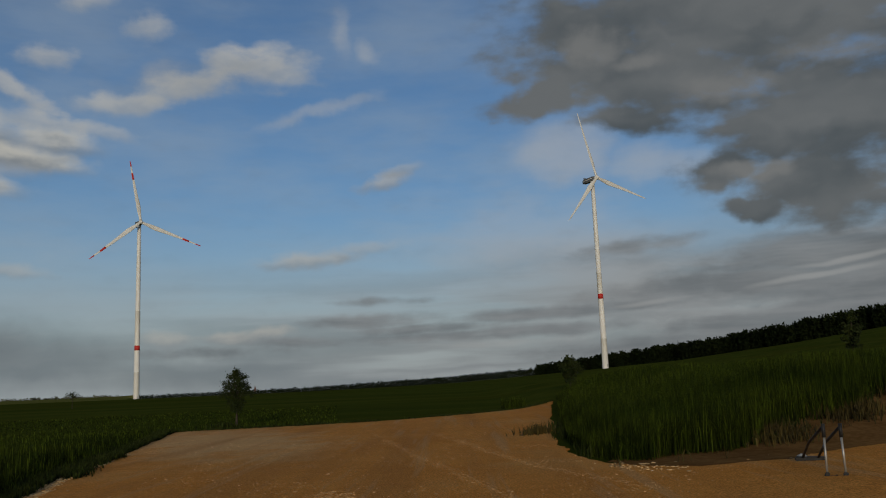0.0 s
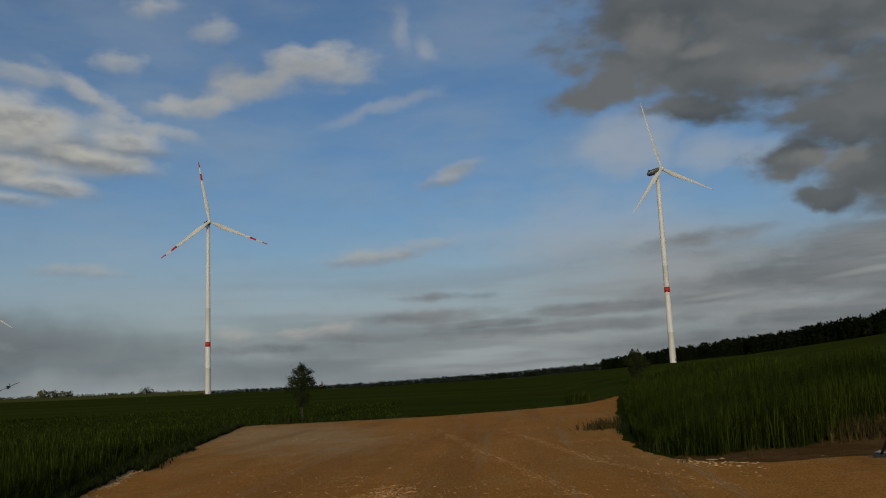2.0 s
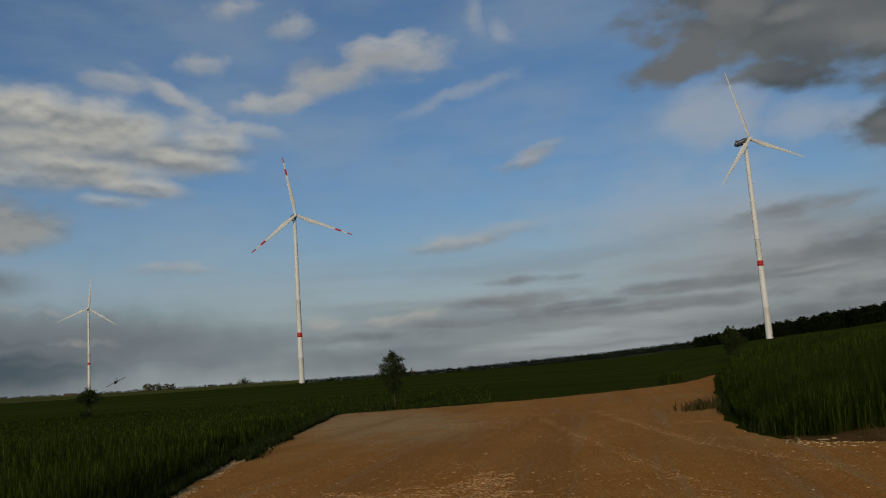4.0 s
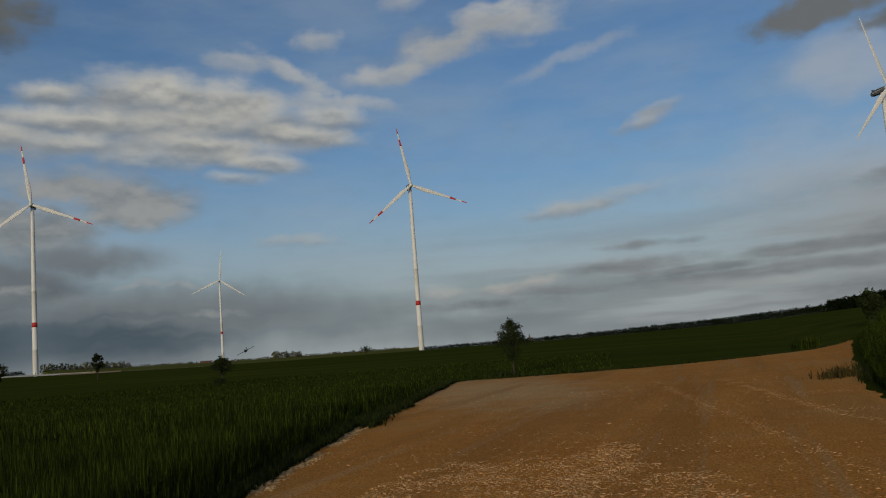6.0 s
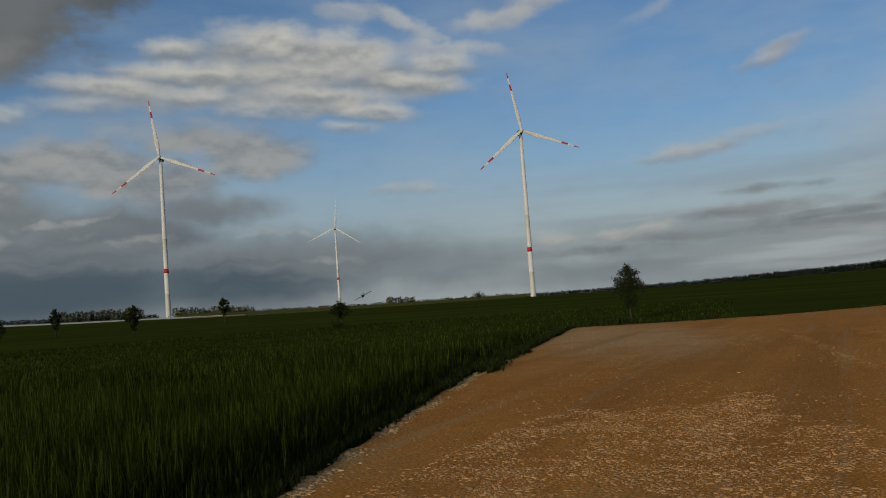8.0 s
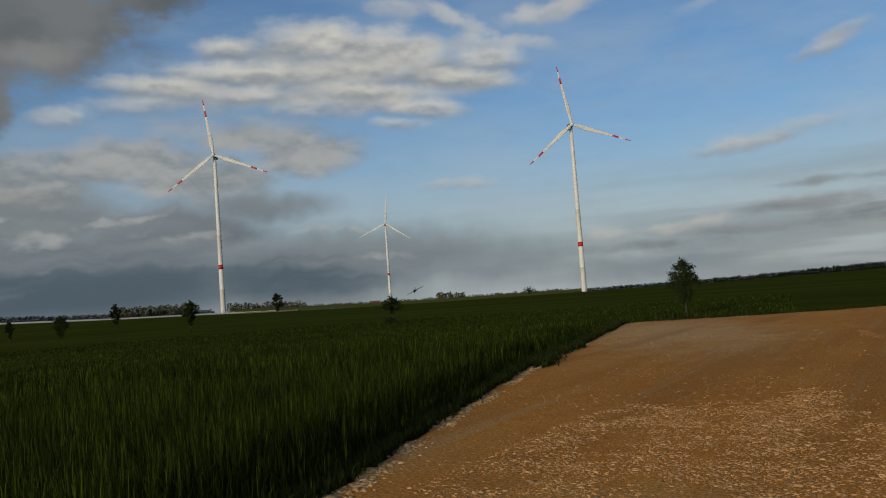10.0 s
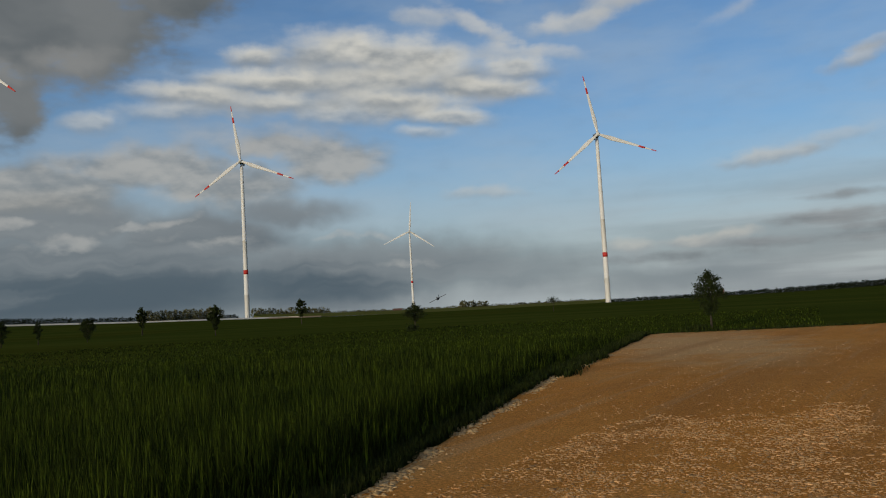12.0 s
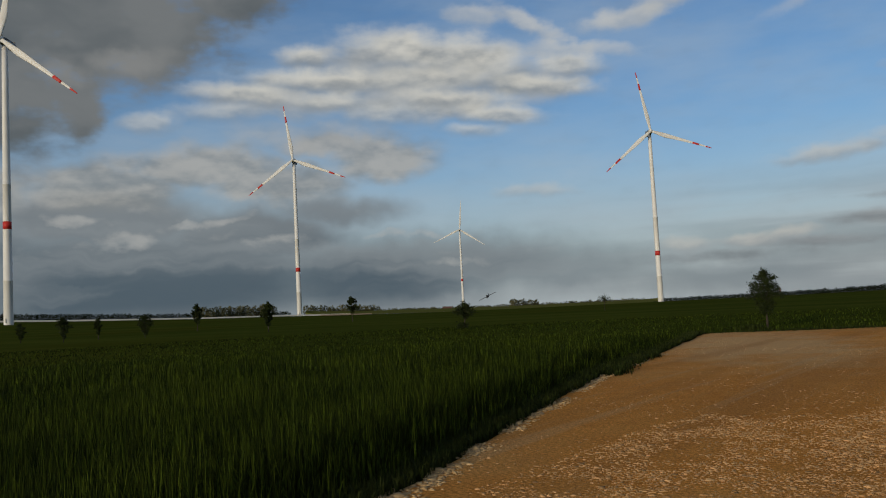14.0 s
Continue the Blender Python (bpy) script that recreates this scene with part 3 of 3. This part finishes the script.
verge("edge_grass", *along([(x - 0.30, y) for x, y in LEFT_EDGE[3:]], 16000, 0.16, 21, -0.6), 0.17, GRASS, "ragged low grass along the edge of the gravel", True)
verge("edge_weeds", *along([(-7.85, 17.2), (-8.75, 20.5), (-9.35, 24.0)], 900, 0.13, 3), 0.2, GRASS, "clump of weeds spreading onto the gravel")
verge("far_edge_grass", *along(FAR_EDGE, 2500, 0.25), 0.14, GRASS, "thin grass line behind the far edge of the gravel")
verge("bank_dry_grass", *along([(3.8, 16.2), (5.3, 17.2), (8.2, 19.6), (10.8, 20.8), (18, 22)], 7000, 0.42, 1, 0.02), 0.36, DRY_GRASS, "dry brownish grass at the foot of the bank")
verge("bank_grass", *along([(3.8, 27.4), (3.3, 21.0), (3.3, 17.4), (5.1, 17.6), (8.2, 20.4), (10.8, 21.5), (20, 23)], 6000, 0.3, 2), 0.34, GRASS, "green grass at the foot of the wheat bank")
verge("corner_weeds", *along([(2.0, 24.5), (2.6, 25.2)], 420, 0.2, 7), 0.34, DRY_GRASS, "dark brown tuft of weeds at the corner of the yard")
verge("tree_grass", *along([(-10.8, 37.4), (-9.6, 37.6)], 160, 0.2, 9), 0.3, GRASS, "tall grass round the foot of a young tree")

# ---- stones ----
ICO = bmesh.new()
bmesh.ops.create_icosphere(ICO, subdivisions=1, radius=1)
ICO_V = np.array([v.co[:] for v in ICO.verts])
ICO_F = np.array([[v.index for v in f.verts] for f in ICO.faces])
ICO.free()


def stones(name, x, y, size, mat, label):
    n = len(x)
    shape = ICO_V[None] * rng.uniform(0.6, 1.25, (n, len(ICO_V), 1)) * np.stack([rng.uniform(0.7, 1.4, n), rng.uniform(0.6, 1.1, n), rng.uniform(0.22, 0.45, n)], -1)[:, None, :]
    a = rng.uniform(0, 2 * np.pi, n)
    c, s = np.cos(a)[:, None], np.sin(a)[:, None]
    shape = np.stack([shape[..., 0] * c - shape[..., 1] * s, shape[..., 0] * s + shape[..., 1] * c, shape[..., 2]], -1) * (size[:, None, None] * 0.5)
    base = np.stack([x, y, height(x, y) + 0.035 + size * 0.03], -1)
    V = (shape + base[:, None, :]).reshape(-1, 3)
    F = (ICO_F[None] + (np.arange(n) * len(ICO_V))[:, None, None]).reshape(-1, 3)
    tagged(soup(name, V, np.zeros((0, 4), int), F, mat), label, "stones", kind="stuff")


PATCH = [(-4.6, 7.0), (-4.5, 10.8), (-4.2, 12.0), (-3.1, 12.1), (-1.9, 13.7), (-1.4, 12.7), (-0.2, 10.2), (0.8, 7.5), (1.5, 4.0), (-4.2, 4.0)]


def spread_stones():
    x, y = scatter(125000, -5, 2, 4, 14)
    clump = np.array([noise.noise(Vector((a * 1.3, b * 1.3, 2.0))) + 0.6 * noise.noise(Vector((a * 4, b * 4, 8.0))) for a, b in zip(x, y)])
    edge = near_line(x, y, PATCH)
    keep = inside(x, y, PATCH) & (clump + rng.uniform(-0.45, 0.45, len(x)) > 0.30 - 0.34 * step(edge, 0.0, 0.9))
    stones("coarse_gravel", x[keep], y[keep], rng.gamma(2.0, 0.0082, keep.sum()) + 0.005, STONE, "coarse broken limestone spread on the sandy yard")
    x, y = scatter(42000, -11, 12, 4, 36)
    clump = np.array([noise.noise(Vector((a * 0.5, b * 0.5, 4.0))) for a, b in zip(x, y)])
    keep = inside(x, y, YARD) & (clump + rng.uniform(-0.5, 0.25, len(x)) + 0.35 * (1 - step(y, 12, 17)) * step(x, -4.5, -1) > 0.0)
    stones("loose_gravel", x[keep], y[keep], rng.gamma(3, 0.006, keep.sum()) + 0.006, STONE, "loose small stones scattered over the yard")
    for line in ([(-2.9, 29), (-0.7, 18.2), (0.45, 13.4), (1.1, 10.4), (1.6, 8)], [(-1.1, 29.5), (0.85, 19.2), (1.55, 15.9), (2.5, 13.4), (3.6, 11)]):
        x, y = along(line, 2200, 0.10, 17, -0.2)
        stones("track_grit", x, y, rng.gamma(3, 0.0045, len(x)) + 0.005, STONE, "line of loose grit thrown up beside a wheel track")
    x, y = along([(x + 0.06, y) for x, y in LEFT_EDGE[2:9]], 4200, 0.09, 11, -0.3)
    stones("edge_stones", x, y, rng.gamma(3, 0.013, len(x)) + 0.010, PALE_STONE, "pale broken stones along the edge of the gravel")
    x, y = along([(2.9, 16.0), (3.3, 15.3), (4.3, 14.9), (6, 15.6), (9, 16.7), (16, 18.2)], 2600, 0.34, 13)
    stones("bank_stones", x, y, rng.gamma(3, 0.014, len(x)) + 0.01, PALE_STONE, "pale stones strewn at the foot of the bank")


spread_stones()


# ---- wind turbines ----
WIND = 215.0


def blade_ring(s, radius):
    """Chord, thickness and twist of a blade at the fraction s of its length."""
    chord = np.interp(s, [0, 0.05, 0.12, 0.22, 0.4, 0.7, 0.92, 0.985, 1.0], [2.1, 2.1, 2.9, 3.7, 2.7, 1.65, 0.95, 0.6, 0.15])
    thick = np.interp(s, [0, 0.05, 0.15, 0.3, 1.0], [2.1, 2.0, 1.2, 0.65, 0.06])
    twist = np.interp(s, [0, 0.2, 0.5, 1.0], [16, 12, 5, 0])
    return chord, thick, radians(twist), radius * s


def blade_section(a, b, radius, proud=0.0, n=9):
    bm = bmesh.new()
    rings = []
    for i in range(n + 1):
        chord, thick, twist, up = blade_ring(a + (b - a) * i / n, radius)
        ring = []
        for j in range(12):
            t = 2 * math.pi * j / 12
            px = (math.cos(t) * 0.5 + 0.18 * (1 - 2.1 / max(chord, 2.1))) * (chord + proud)
            py = math.sin(t) * 0.5 * (thick + proud) * (0.75 + 0.25 * math.cos(t))
            ring.append(bm.verts.new((px * math.cos(twist) - py * math.sin(twist), px * math.sin(twist) + py * math.cos(twist), 1.0 + up)))
        rings.append(ring)
    for r, s in zip(rings, rings[1:]):
        for j in range(12):
            bm.faces.new((r[j], r[(j + 1) % 12], s[(j + 1) % 12], s[j]))
    bm.faces.new(rings[0][::-1])
    bm.faces.new(rings[-1])
    return bm


def turbine(yaw, el_top, el_base, band_el, phase, marked, label):
    """A turbine that stands at a bearing; its distance follows from a hub 140 m up."""
    far = 140 / (math.tan(radians(el_top)) - math.tan(radians(el_base)))
    x, y = -far * math.sin(radians(yaw)), far * math.cos(radians(yaw))
    z = float(height(x, y)) - 0.5
    hub_up = EYE + far * math.tan(radians(el_top)) - z
    band_up = EYE + far * math.tan(radians(band_el)) - z
    root = thing("wind_turbine", pose(x, y, z, 0, 0, WIND - 180), label, "wind turbine", "wind turbines")
    top = hub_up - 1.6

    def width(h):
        return 2.25 - 0.85 * (h / top) ** 1.1

    bm = bmesh.new()
    hs = [0, 0.4, 22, 22.05, 22.35, 22.4, 46, 70, 70.05, 70.3, 70.35, 95, 118, top]
    tube(bm, [(0, 0, h) for h in hs], [width(h) + (0.05 if h in (22.05, 22.35, 70.05, 70.3) else 0.0) for h in hs], 32)
    tower = part("tower", bm, PAINT, root, "tapered pale steel tower", True)
    bm = bmesh.new()
    tube(bm, [(0, 0, band_up - 1.9), (0, 0, band_up + 1.9)], [width(band_up - 1.9) + 0.03, width(band_up + 1.9) + 0.03], 32)
    part("red_band", bm, RED, tower, "red warning band", True)
    bm = bmesh.new()
    box(bm, (0, 0, 1.1), (0.08, 0.9, 2.2), 0.02, pose(0, -width(0) - 0.02, 1.4))
    part("door", bm, GREY, tower, "grey entrance door")
    # nacelle: a rounded hull with a dark lower half and a cooler on its back
    tilt = pose(0, 0, hub_up, -4, 0, 0)
    bm = bmesh.new()
    outline = [(-3.2, 1.35), (-1.0, 1.75), (4.5, 1.85), (8.2, 1.6), (9.4, 1.1)]
    rings = []
    for yy, half in outline:
        rings.append([bm.verts.new((half * math.copysign(abs(math.cos(t)) ** 0.45, math.cos(t)), yy, 0.15 + half * 1.02 * math.copysign(abs(math.sin(t)) ** 0.45, math.sin(t))))
                      for t in [2 * math.pi * (j + 0.5) / 20 for j in range(20)]])
    for r, s in zip(rings, rings[1:]):
        for j in range(20):
            bm.faces.new((r[j], r[(j + 1) % 20], s[(j + 1) % 20], s[j]))
    bm.faces.new(rings[0][::-1])
    bm.faces.new(rings[-1])
    bmesh.ops.transform(bm, matrix=tilt, verts=bm.verts)
    nacelle = part("nacelle", bm, GREY, root, "dark grey nacelle housing", True)
    bm = box(bmesh.new(), (0, 3.0, 0.35), (3.86, 8.6, 0.42), 0.08, tilt)
    part("stripe", bm, PAINT, nacelle, "light stripe along the nacelle")
    bm = box(bmesh.new(), (0, 7.6, 2.5), (2.4, 0.5, 1.3), 0.08, tilt)
    part("cooler", bm, GREY, nacelle)
    bm = tube(bmesh.new(), [tilt @ Vector((0.5, 8.6, 1.5)), tilt @ Vector((0.5, 8.6, 3.4))], [0.07, 0.05], 6)
    part("wind_vane", bm, GREY, nacelle)
    # spinner and blades
    bm = bmesh.new()
    tube(bm, [tilt @ Vector((0, v, 0)) for v in (-3.0, -3.6, -4.8, -5.8, -6.5, -6.8)], [1.35, 1.6, 1.65, 1.35, 0.75, 0.15], 24)
    part("hub", bm, PAINT, root, "rounded pale rotor hub", True)
    at = tilt @ pose(0, -4.7, 0)
    for i in range(3):
        m = at @ pose(0, 0, 0, 0, phase + 120 * i, 0) @ pose(0, 0, 0, 2.0, 0, 0)
        blade = part("blade", blade_section(0, 1, 50.0, 0, 26), PAINT, root, "long slender pale rotor blade" + (" with red marks" if marked else ""), True)
        blade.matrix_local = m
        if marked:
            part("red_mark", blade_section(0.68, 0.79, 50.0, 0.06, 4), RED, blade, "red stripe", True)
            part("red_tip", blade_section(0.90, 0.999, 50.0, 0.06, 5), RED, blade, "red blade tip", True)
    return root


turbine(20.85, 10.97, -0.42, 2.90, -10, True, "tall white wind turbine with red blade marks in the field")
turbine(-10.3, 13.22, 0.43, 5.24, -16, False, "grey-white wind turbine with plain blades before dark woods")
turbine(45.4, 10.47, -0.02, 3.08, -8, True, "tall white wind turbine with red blade marks by the pale strip")
turbine(34.17, 5.31, -0.34, 1.84, 5, False, "distant slim white wind turbine with plain blades")
turbine(63.2, 17.41, 0.55, 6.39, 8, True, "near tall wind turbine with red blade marks under dark cloud")


# ---- trees ----
def leaf_soup(name, centres, size, mat, parent, label=""):
    """Leaves as small bent quads round the given places."""
    n = len(centres)
    a, b = rng.normal(size=(n, 3)), rng.normal(size=(n, 3))
    a /= np.linalg.norm(a, axis=1)[:, None]
    b -= a * (a * b).sum(1)[:, None]
    b /= np.linalg.norm(b, axis=1)[:, None]
    s = size * rng.uniform(0.6, 1.3, n)[:, None]
    up = np.cross(a, b) * s * 0.25
    V = np.stack([centres - a * s, centres - b * s * 0.55 + up, centres + a * s, centres + b * s * 0.55 + up], 1).reshape(-1, 3)
    i = np.arange(n) * 4
    ob = soup(name, V, np.zeros((0, 4), int), np.concatenate([np.stack([i, i + 1, i + 2], -1), np.stack([i, i + 2, i + 3], -1)]), mat)
    ob.parent = parent
    if label:
        tagged(ob, label)
    return ob


def young_tree(yaw, r, el_top, wide, leaves, clear, label, seed, bushy=False, leaf=0.046):
    """A slim planted tree: trunk, limbs that rise, and a ragged open crown."""
    rnd = random.Random(seed)
    x, y = -r * math.sin(radians(yaw)), r * math.cos(radians(yaw))
    z = float(height(x, y))
    tall = EYE + r * math.tan(radians(el_top)) - z
    root = thing("young_tree", pose(x, y, z - 0.03), label, "tree", "young trees in the fields")
    bm = bmesh.new()
    bend = [Vector((rnd.uniform(-0.03, 0.03) * tall * k / 5, rnd.uniform(-0.03, 0.03) * tall * k / 5, tall * 0.9 * k / 5)) for k in range(6)]
    girth = 0.018 * tall
    tube(bm, bend, [girth * (1.25 - 0.2 * k) for k in range(6)], 7)
    spots = []
    for i in range(24):
        f = clear + (0.92 - clear) * (i + rnd.random()) / 24
        k = min(int(f / 0.9 * 5), 4)
        start = bend[k].lerp(bend[k + 1], min(1, f / 0.9 * 5 - k))
        a = i * 2.4 + rnd.uniform(-0.5, 0.5)
        shape = math.sin(math.pi * min(1, max(0.06, (f - clear) / (1.0 - clear)) ** 0.85)) * 0.9 + 0.08
        reach = wide * 0.5 * shape * rnd.uniform(0.65, 1.15)
        rise = reach * rnd.uniform(0.7, 1.6)
        tip = start + Vector((math.cos(a) * reach, math.sin(a) * reach, min(rise, (tall - start.z) * rnd.uniform(0.35, 1.0))))
        tip.z = min(tip.z, tall * (0.97 - 0.42 * (math.hypot(tip.x, tip.y) / (0.55 * wide)) ** 2))
        mid = start.lerp(tip, 0.5) + Vector((0, 0, -0.06 * reach))
        tube(bm, [start, mid, tip], [girth * 0.4, girth * 0.25, girth * 0.08], 5)
        for g in (0.35, 0.55, 0.75, 0.9, 1.0):
            spots.append((start.lerp(tip, g), 0.05 * wide + 0.010 * tall * (1 - g)))
    spots += [(bend[5] + Vector((rnd.uniform(-0.06, 0.06) * wide, 0, tall * 0.1 * g)), 0.05 * wide) for g in (0, 0.3, 0.6, 0.9)]
    part("trunk", bm, BARK, root, "thin grey-brown trunk with rising limbs", True)
    leaves = int(leaves * 1.7)
    pick = rng.integers(0, len(spots), leaves)
    mids = np.array([s[0][:] for s in spots])[pick]
    wid = np.array([s[1] for s in spots])[pick]
    centres = mids + rng.normal(size=(leaves, 3)) * wid[:, None]
    if bushy:
        low = rng.normal(size=(leaves // 4, 3)) * (0.14 * wide, 0.14 * wide, 0.07 * tall) + (-0.12 * wide, 0, 0.13 * tall)
        centres = np.concatenate([centres, low])
    leaf_soup("crown", centres, leaf * tall ** 0.7, LEAF, root, "open crown of dark green leaves")


young_tree(14.6, 41.0, 1.34, 1.5, 4200, 0.22, "young broadleaf tree with an upright crown behind the yard", 1, leaf=0.019)
young_tree(34.1, 62.0, 0.30, 1.65, 1500, 0.34, "low young tree with a bush at its foot", 2, True, leaf=0.034)
young_tree(47.4, 92.0, 0.98, 1.35, 1300, 0.20, "narrow young tree standing in dark green wheat", 3)
young_tree(41.8, 150.0, 1.07, 2.3, 1000, 0.30, "young tree with a rounded crown by the far track", 4)
young_tree(52.0, 130.0, 1.07, 1.7, 900, 0.25, "slim young tree in front of the pale strip", 5)
young_tree(55.2, 100.0, 0.47, 1.9, 900, 0.10, "bushy low young tree in the wheat", 6)
young_tree(58.0, 105.0, 0.48, 0.9, 600, 0.20, "thin sapling in the wheat", 7)
young_tree(60.0, 100.0, 0.66, 1.5, 800, 0.15, "bushy young tree at the end of the row", 8)
young_tree(62.4, 110.0, 0.35, 1.3, 700, 0.15, "small young tree at the end of the row", 9)
young_tree(24.6, 125.0, 0.30, 2.4, 170, 0.5, "small sparse young tree far out in the field", 10)
young_tree(-7.9, 58.0, 1.25, 1.7, 1800, 0.15, "narrow dark young tree behind the wheat bank", 11)
young_tree(-25.6, 70.0, 3.30, 1.5, 1500, 0.12, "narrow dark young tree in front of the woods", 12)


def woods(name, rows, mat, label, density, seed, pointed):
    """Far trees in one mesh: each a crown of many small clumps on a stem."""
    rnd = np.random.default_rng(seed)
    V = []
    for yaw0, yaw1, r0, r1, tall0, tall1, count in rows:
        for i in range(count):
            f = (i + rnd.uniform(0, 1)) / count
            yaw = math.radians(yaw0 + (yaw1 - yaw0) * f)
            r = r0 + (r1 - r0) * f + rnd.uniform(-12, 30)
            x, y = -r * math.sin(yaw), r * math.cos(yaw)
            tall = (tall0 + (tall1 - tall0) * f) * rnd.uniform(0.72, 1.12)
            wide = tall * rnd.uniform(0.22, 0.38)
            n = density
            h = rnd.uniform(0.0, 1.0, n)
            ring = wide * (1.1 - h if pointed else np.sqrt(np.maximum(0.05, 1 - (1.5 * h - 0.6) ** 2))) * np.sqrt(rnd.uniform(0.2, 1, n))
            a = rnd.uniform(0, 2 * np.pi, n)
            c = np.stack([x + ring * np.cos(a), y + ring * np.sin(a), float(height(x, y)) + tall * h], -1)
            V.append((c[:, None, :] + rnd.normal(size=(n, 3, 3)) * tall * 0.062).reshape(-1, 3))
    V = np.concatenate(V)
    F = np.arange(len(V)).reshape(-1, 3)
    tagged(soup(name, V, np.zeros((0, 4), int), F, mat), label, "woods", kind="stuff")


woods("dark_woods", [(-5.7, -14, 800, 780, 9, 14, 170), (-14, -24, 780, 700, 14, 15, 200), (-24, -45, 700, 600, 15, 19, 260),
                     (-7, -45, 830, 640, 10, 19, 300)], NEEDLE, "dark dense woods along the rising field", 150, 3, False)
woods("horizon_trees", [(24, -7, 2300, 1900, 10, 17, 560), (30, -7, 2500, 2300, 12, 18, 420), (46, 80, 1500, 1300, 8, 12, 560)],
      NEEDLE, "thin dark line of trees on the horizon", 110, 5, False)
woods("sunny_hedges", [(44, 22, 1300, 1500, 8, 10, 300), (45, 40, 1200, 1250, 15, 14, 40), (31, 29, 1300, 1350, 15, 15, 14), (52, 47, 1000, 1050, 12, 14, 40)],
      SUNNY_LEAF, "sunlit hedges and trees behind the meadow", 150, 6, False)


# ---- far buildings ----
def far_place(yaw, r):
    x, y = -r * math.sin(radians(yaw)), r * math.cos(radians(yaw))
    return x, y, float(height(x, y))


def church():
    root = thing("church_tower", pose(*far_place(13.4, 2300)), "small far church tower with a pointed dark spire", "church")
    part("tower", box(bmesh.new(), (0, 0, 7), (5, 5, 14), 0.2), ROOF, root)
    bm = bmesh.new()
    bmesh.ops.create_cone(bm, segments=8, radius1=3.3, radius2=0.15, depth=12, cap_ends=True, matrix=Matrix.Translation((0, 0, 20)))
    part("spire", bm, ROOF, root, "dark pointed spire")


def barn():
    root = thing("farmhouse", pose(*far_place(35.3, 1150), 0, 0, 30), "small pale far farm building among hedges", "house")
    part("wall", box(bmesh.new(), (0, 0, 2.5), (12, 8, 5), 0.1), WALL, root)
    bm = bmesh.new()
    v = [bm.verts.new(p) for p in ((-6.4, -4.5, 5), (6.4, -4.5, 5), (6.4, 4.5, 5), (-6.4, 4.5, 5), (-6.4, 0, 8), (6.4, 0, 8))]
    for f in ((0, 1, 5, 4), (2, 3, 4, 5), (0, 4, 3), (1, 2, 5), (0, 3, 2, 1)):
        bm.faces.new([v[i] for i in f])
    part("roof", bm, ROOF, root, "low pitched roof")


church()
barn()


# ---- launch ramp at the bank ----
def ramp():
    root = thing("launch_ramp", pose(5.56, 12.58, 0.035, 0, 0, -24), "folding aluminium launch ramp standing on the gravel", "ramp")
    for sx in (-0.125, 0.125):
        bm = tube(bmesh.new(), [(sx, 0, 0.05), (sx * 0.93, 0.01, 0.62)], [0.017, 0.017], 12)
        leg = part("leg", bm, ALU, root, "round silver leg", True)
        part("grip", tube(bmesh.new(), [(sx * 0.93, 0.01, 0.60), (sx * 0.92, 0.012, 0.80)], [0.028, 0.026], 12), BLACK, leg, "black grip", True)
        part("foot", box(bmesh.new(), (sx, 0, 0.05), (0.07, 0.06, 0.10), 0.012), BLACK, leg, "black foot")
        bm = tube(bmesh.new(), [(sx * 0.93, 0.01, 0.76), (sx - 0.24, 1.3, 0.42), (sx - 0.40, 2.45, 0.06)], [0.022, 0.022, 0.022], 8)
        part("rail", bm, BLACK, root, "dark inclined rail", True)
    part("base_bar", tube(bmesh.new(), [(-0.17, 0, 0.03), (0.17, 0, 0.03)], [0.024, 0.024], 8), BLACK, root, "black base bar", True)
    part("knob", box(bmesh.new(), (0, -0.01, 0.035), (0.06, 0.06, 0.06), 0.015), BLACK, root, "black clamp knob")
    part("rear_plate", box(bmesh.new(), (-0.40, 2.45, 0.05), (0.50, 0.22, 0.07), 0.02), BLACK, root, "dark rear plate")
    bm = bmesh.new()
    bmesh.ops.create_icosphere(bm, subdivisions=3, radius=1)
    for v in bm.verts:
        v.co = Vector((v.co.x * 0.09, v.co.y * 0.07, v.co.z * 0.055)) * (1 + 0.35 * noise.noise(v.co * 2.2))
    bag = part("cloth_bag", bm, CLOTH, None, "", True)
    bag.location = (6.16, 15.25, 0.09)
    tagged(bag, "crumpled white cloth bag on the gravel by the ramp", "bag")


ramp()


# ---- model aircraft over the field ----
def aircraft():
    far = 45.0
    spot = Vector((0, 0, EYE)) + toward(32.4, 0.55) * far
    root = thing("model_aircraft", Matrix.Translation(spot) @ pose(0, 0, 0, 6, -24, 20), "small dark fixed-wing model aircraft flying low over wheat", "aircraft")
    bm = tube(bmesh.new(), [(0, -0.38, 0.0), (0, -0.32, 0), (0, -0.1, 0.02), (0, 0.15, 0.02), (0, 0.45, 0.03)], [0.02, 0.05, 0.065, 0.05, 0.015], 12)
    part("fuselage", bm, BLACK, root, "dark slim fuselage", True)
    part("wing", box(bmesh.new(), (0, -0.04, 0.03), (1.0, 0.18, 0.025), 0.01), BLACK, root, "straight dark wing")
    part("tailplane", box(bmesh.new(), (0, 0.42, 0.04), (0.32, 0.09, 0.012), 0.004), BLACK, root)
    part("tail_fin", box(bmesh.new(), (0, 0.42, 0.11), (0.012, 0.10, 0.14), 0.004), BLACK, root)
    part("canopy", box(bmesh.new(), (-0.02, -0.16, 0.09), (0.07, 0.16, 0.06), 0.02), GREY, root)


aircraft()
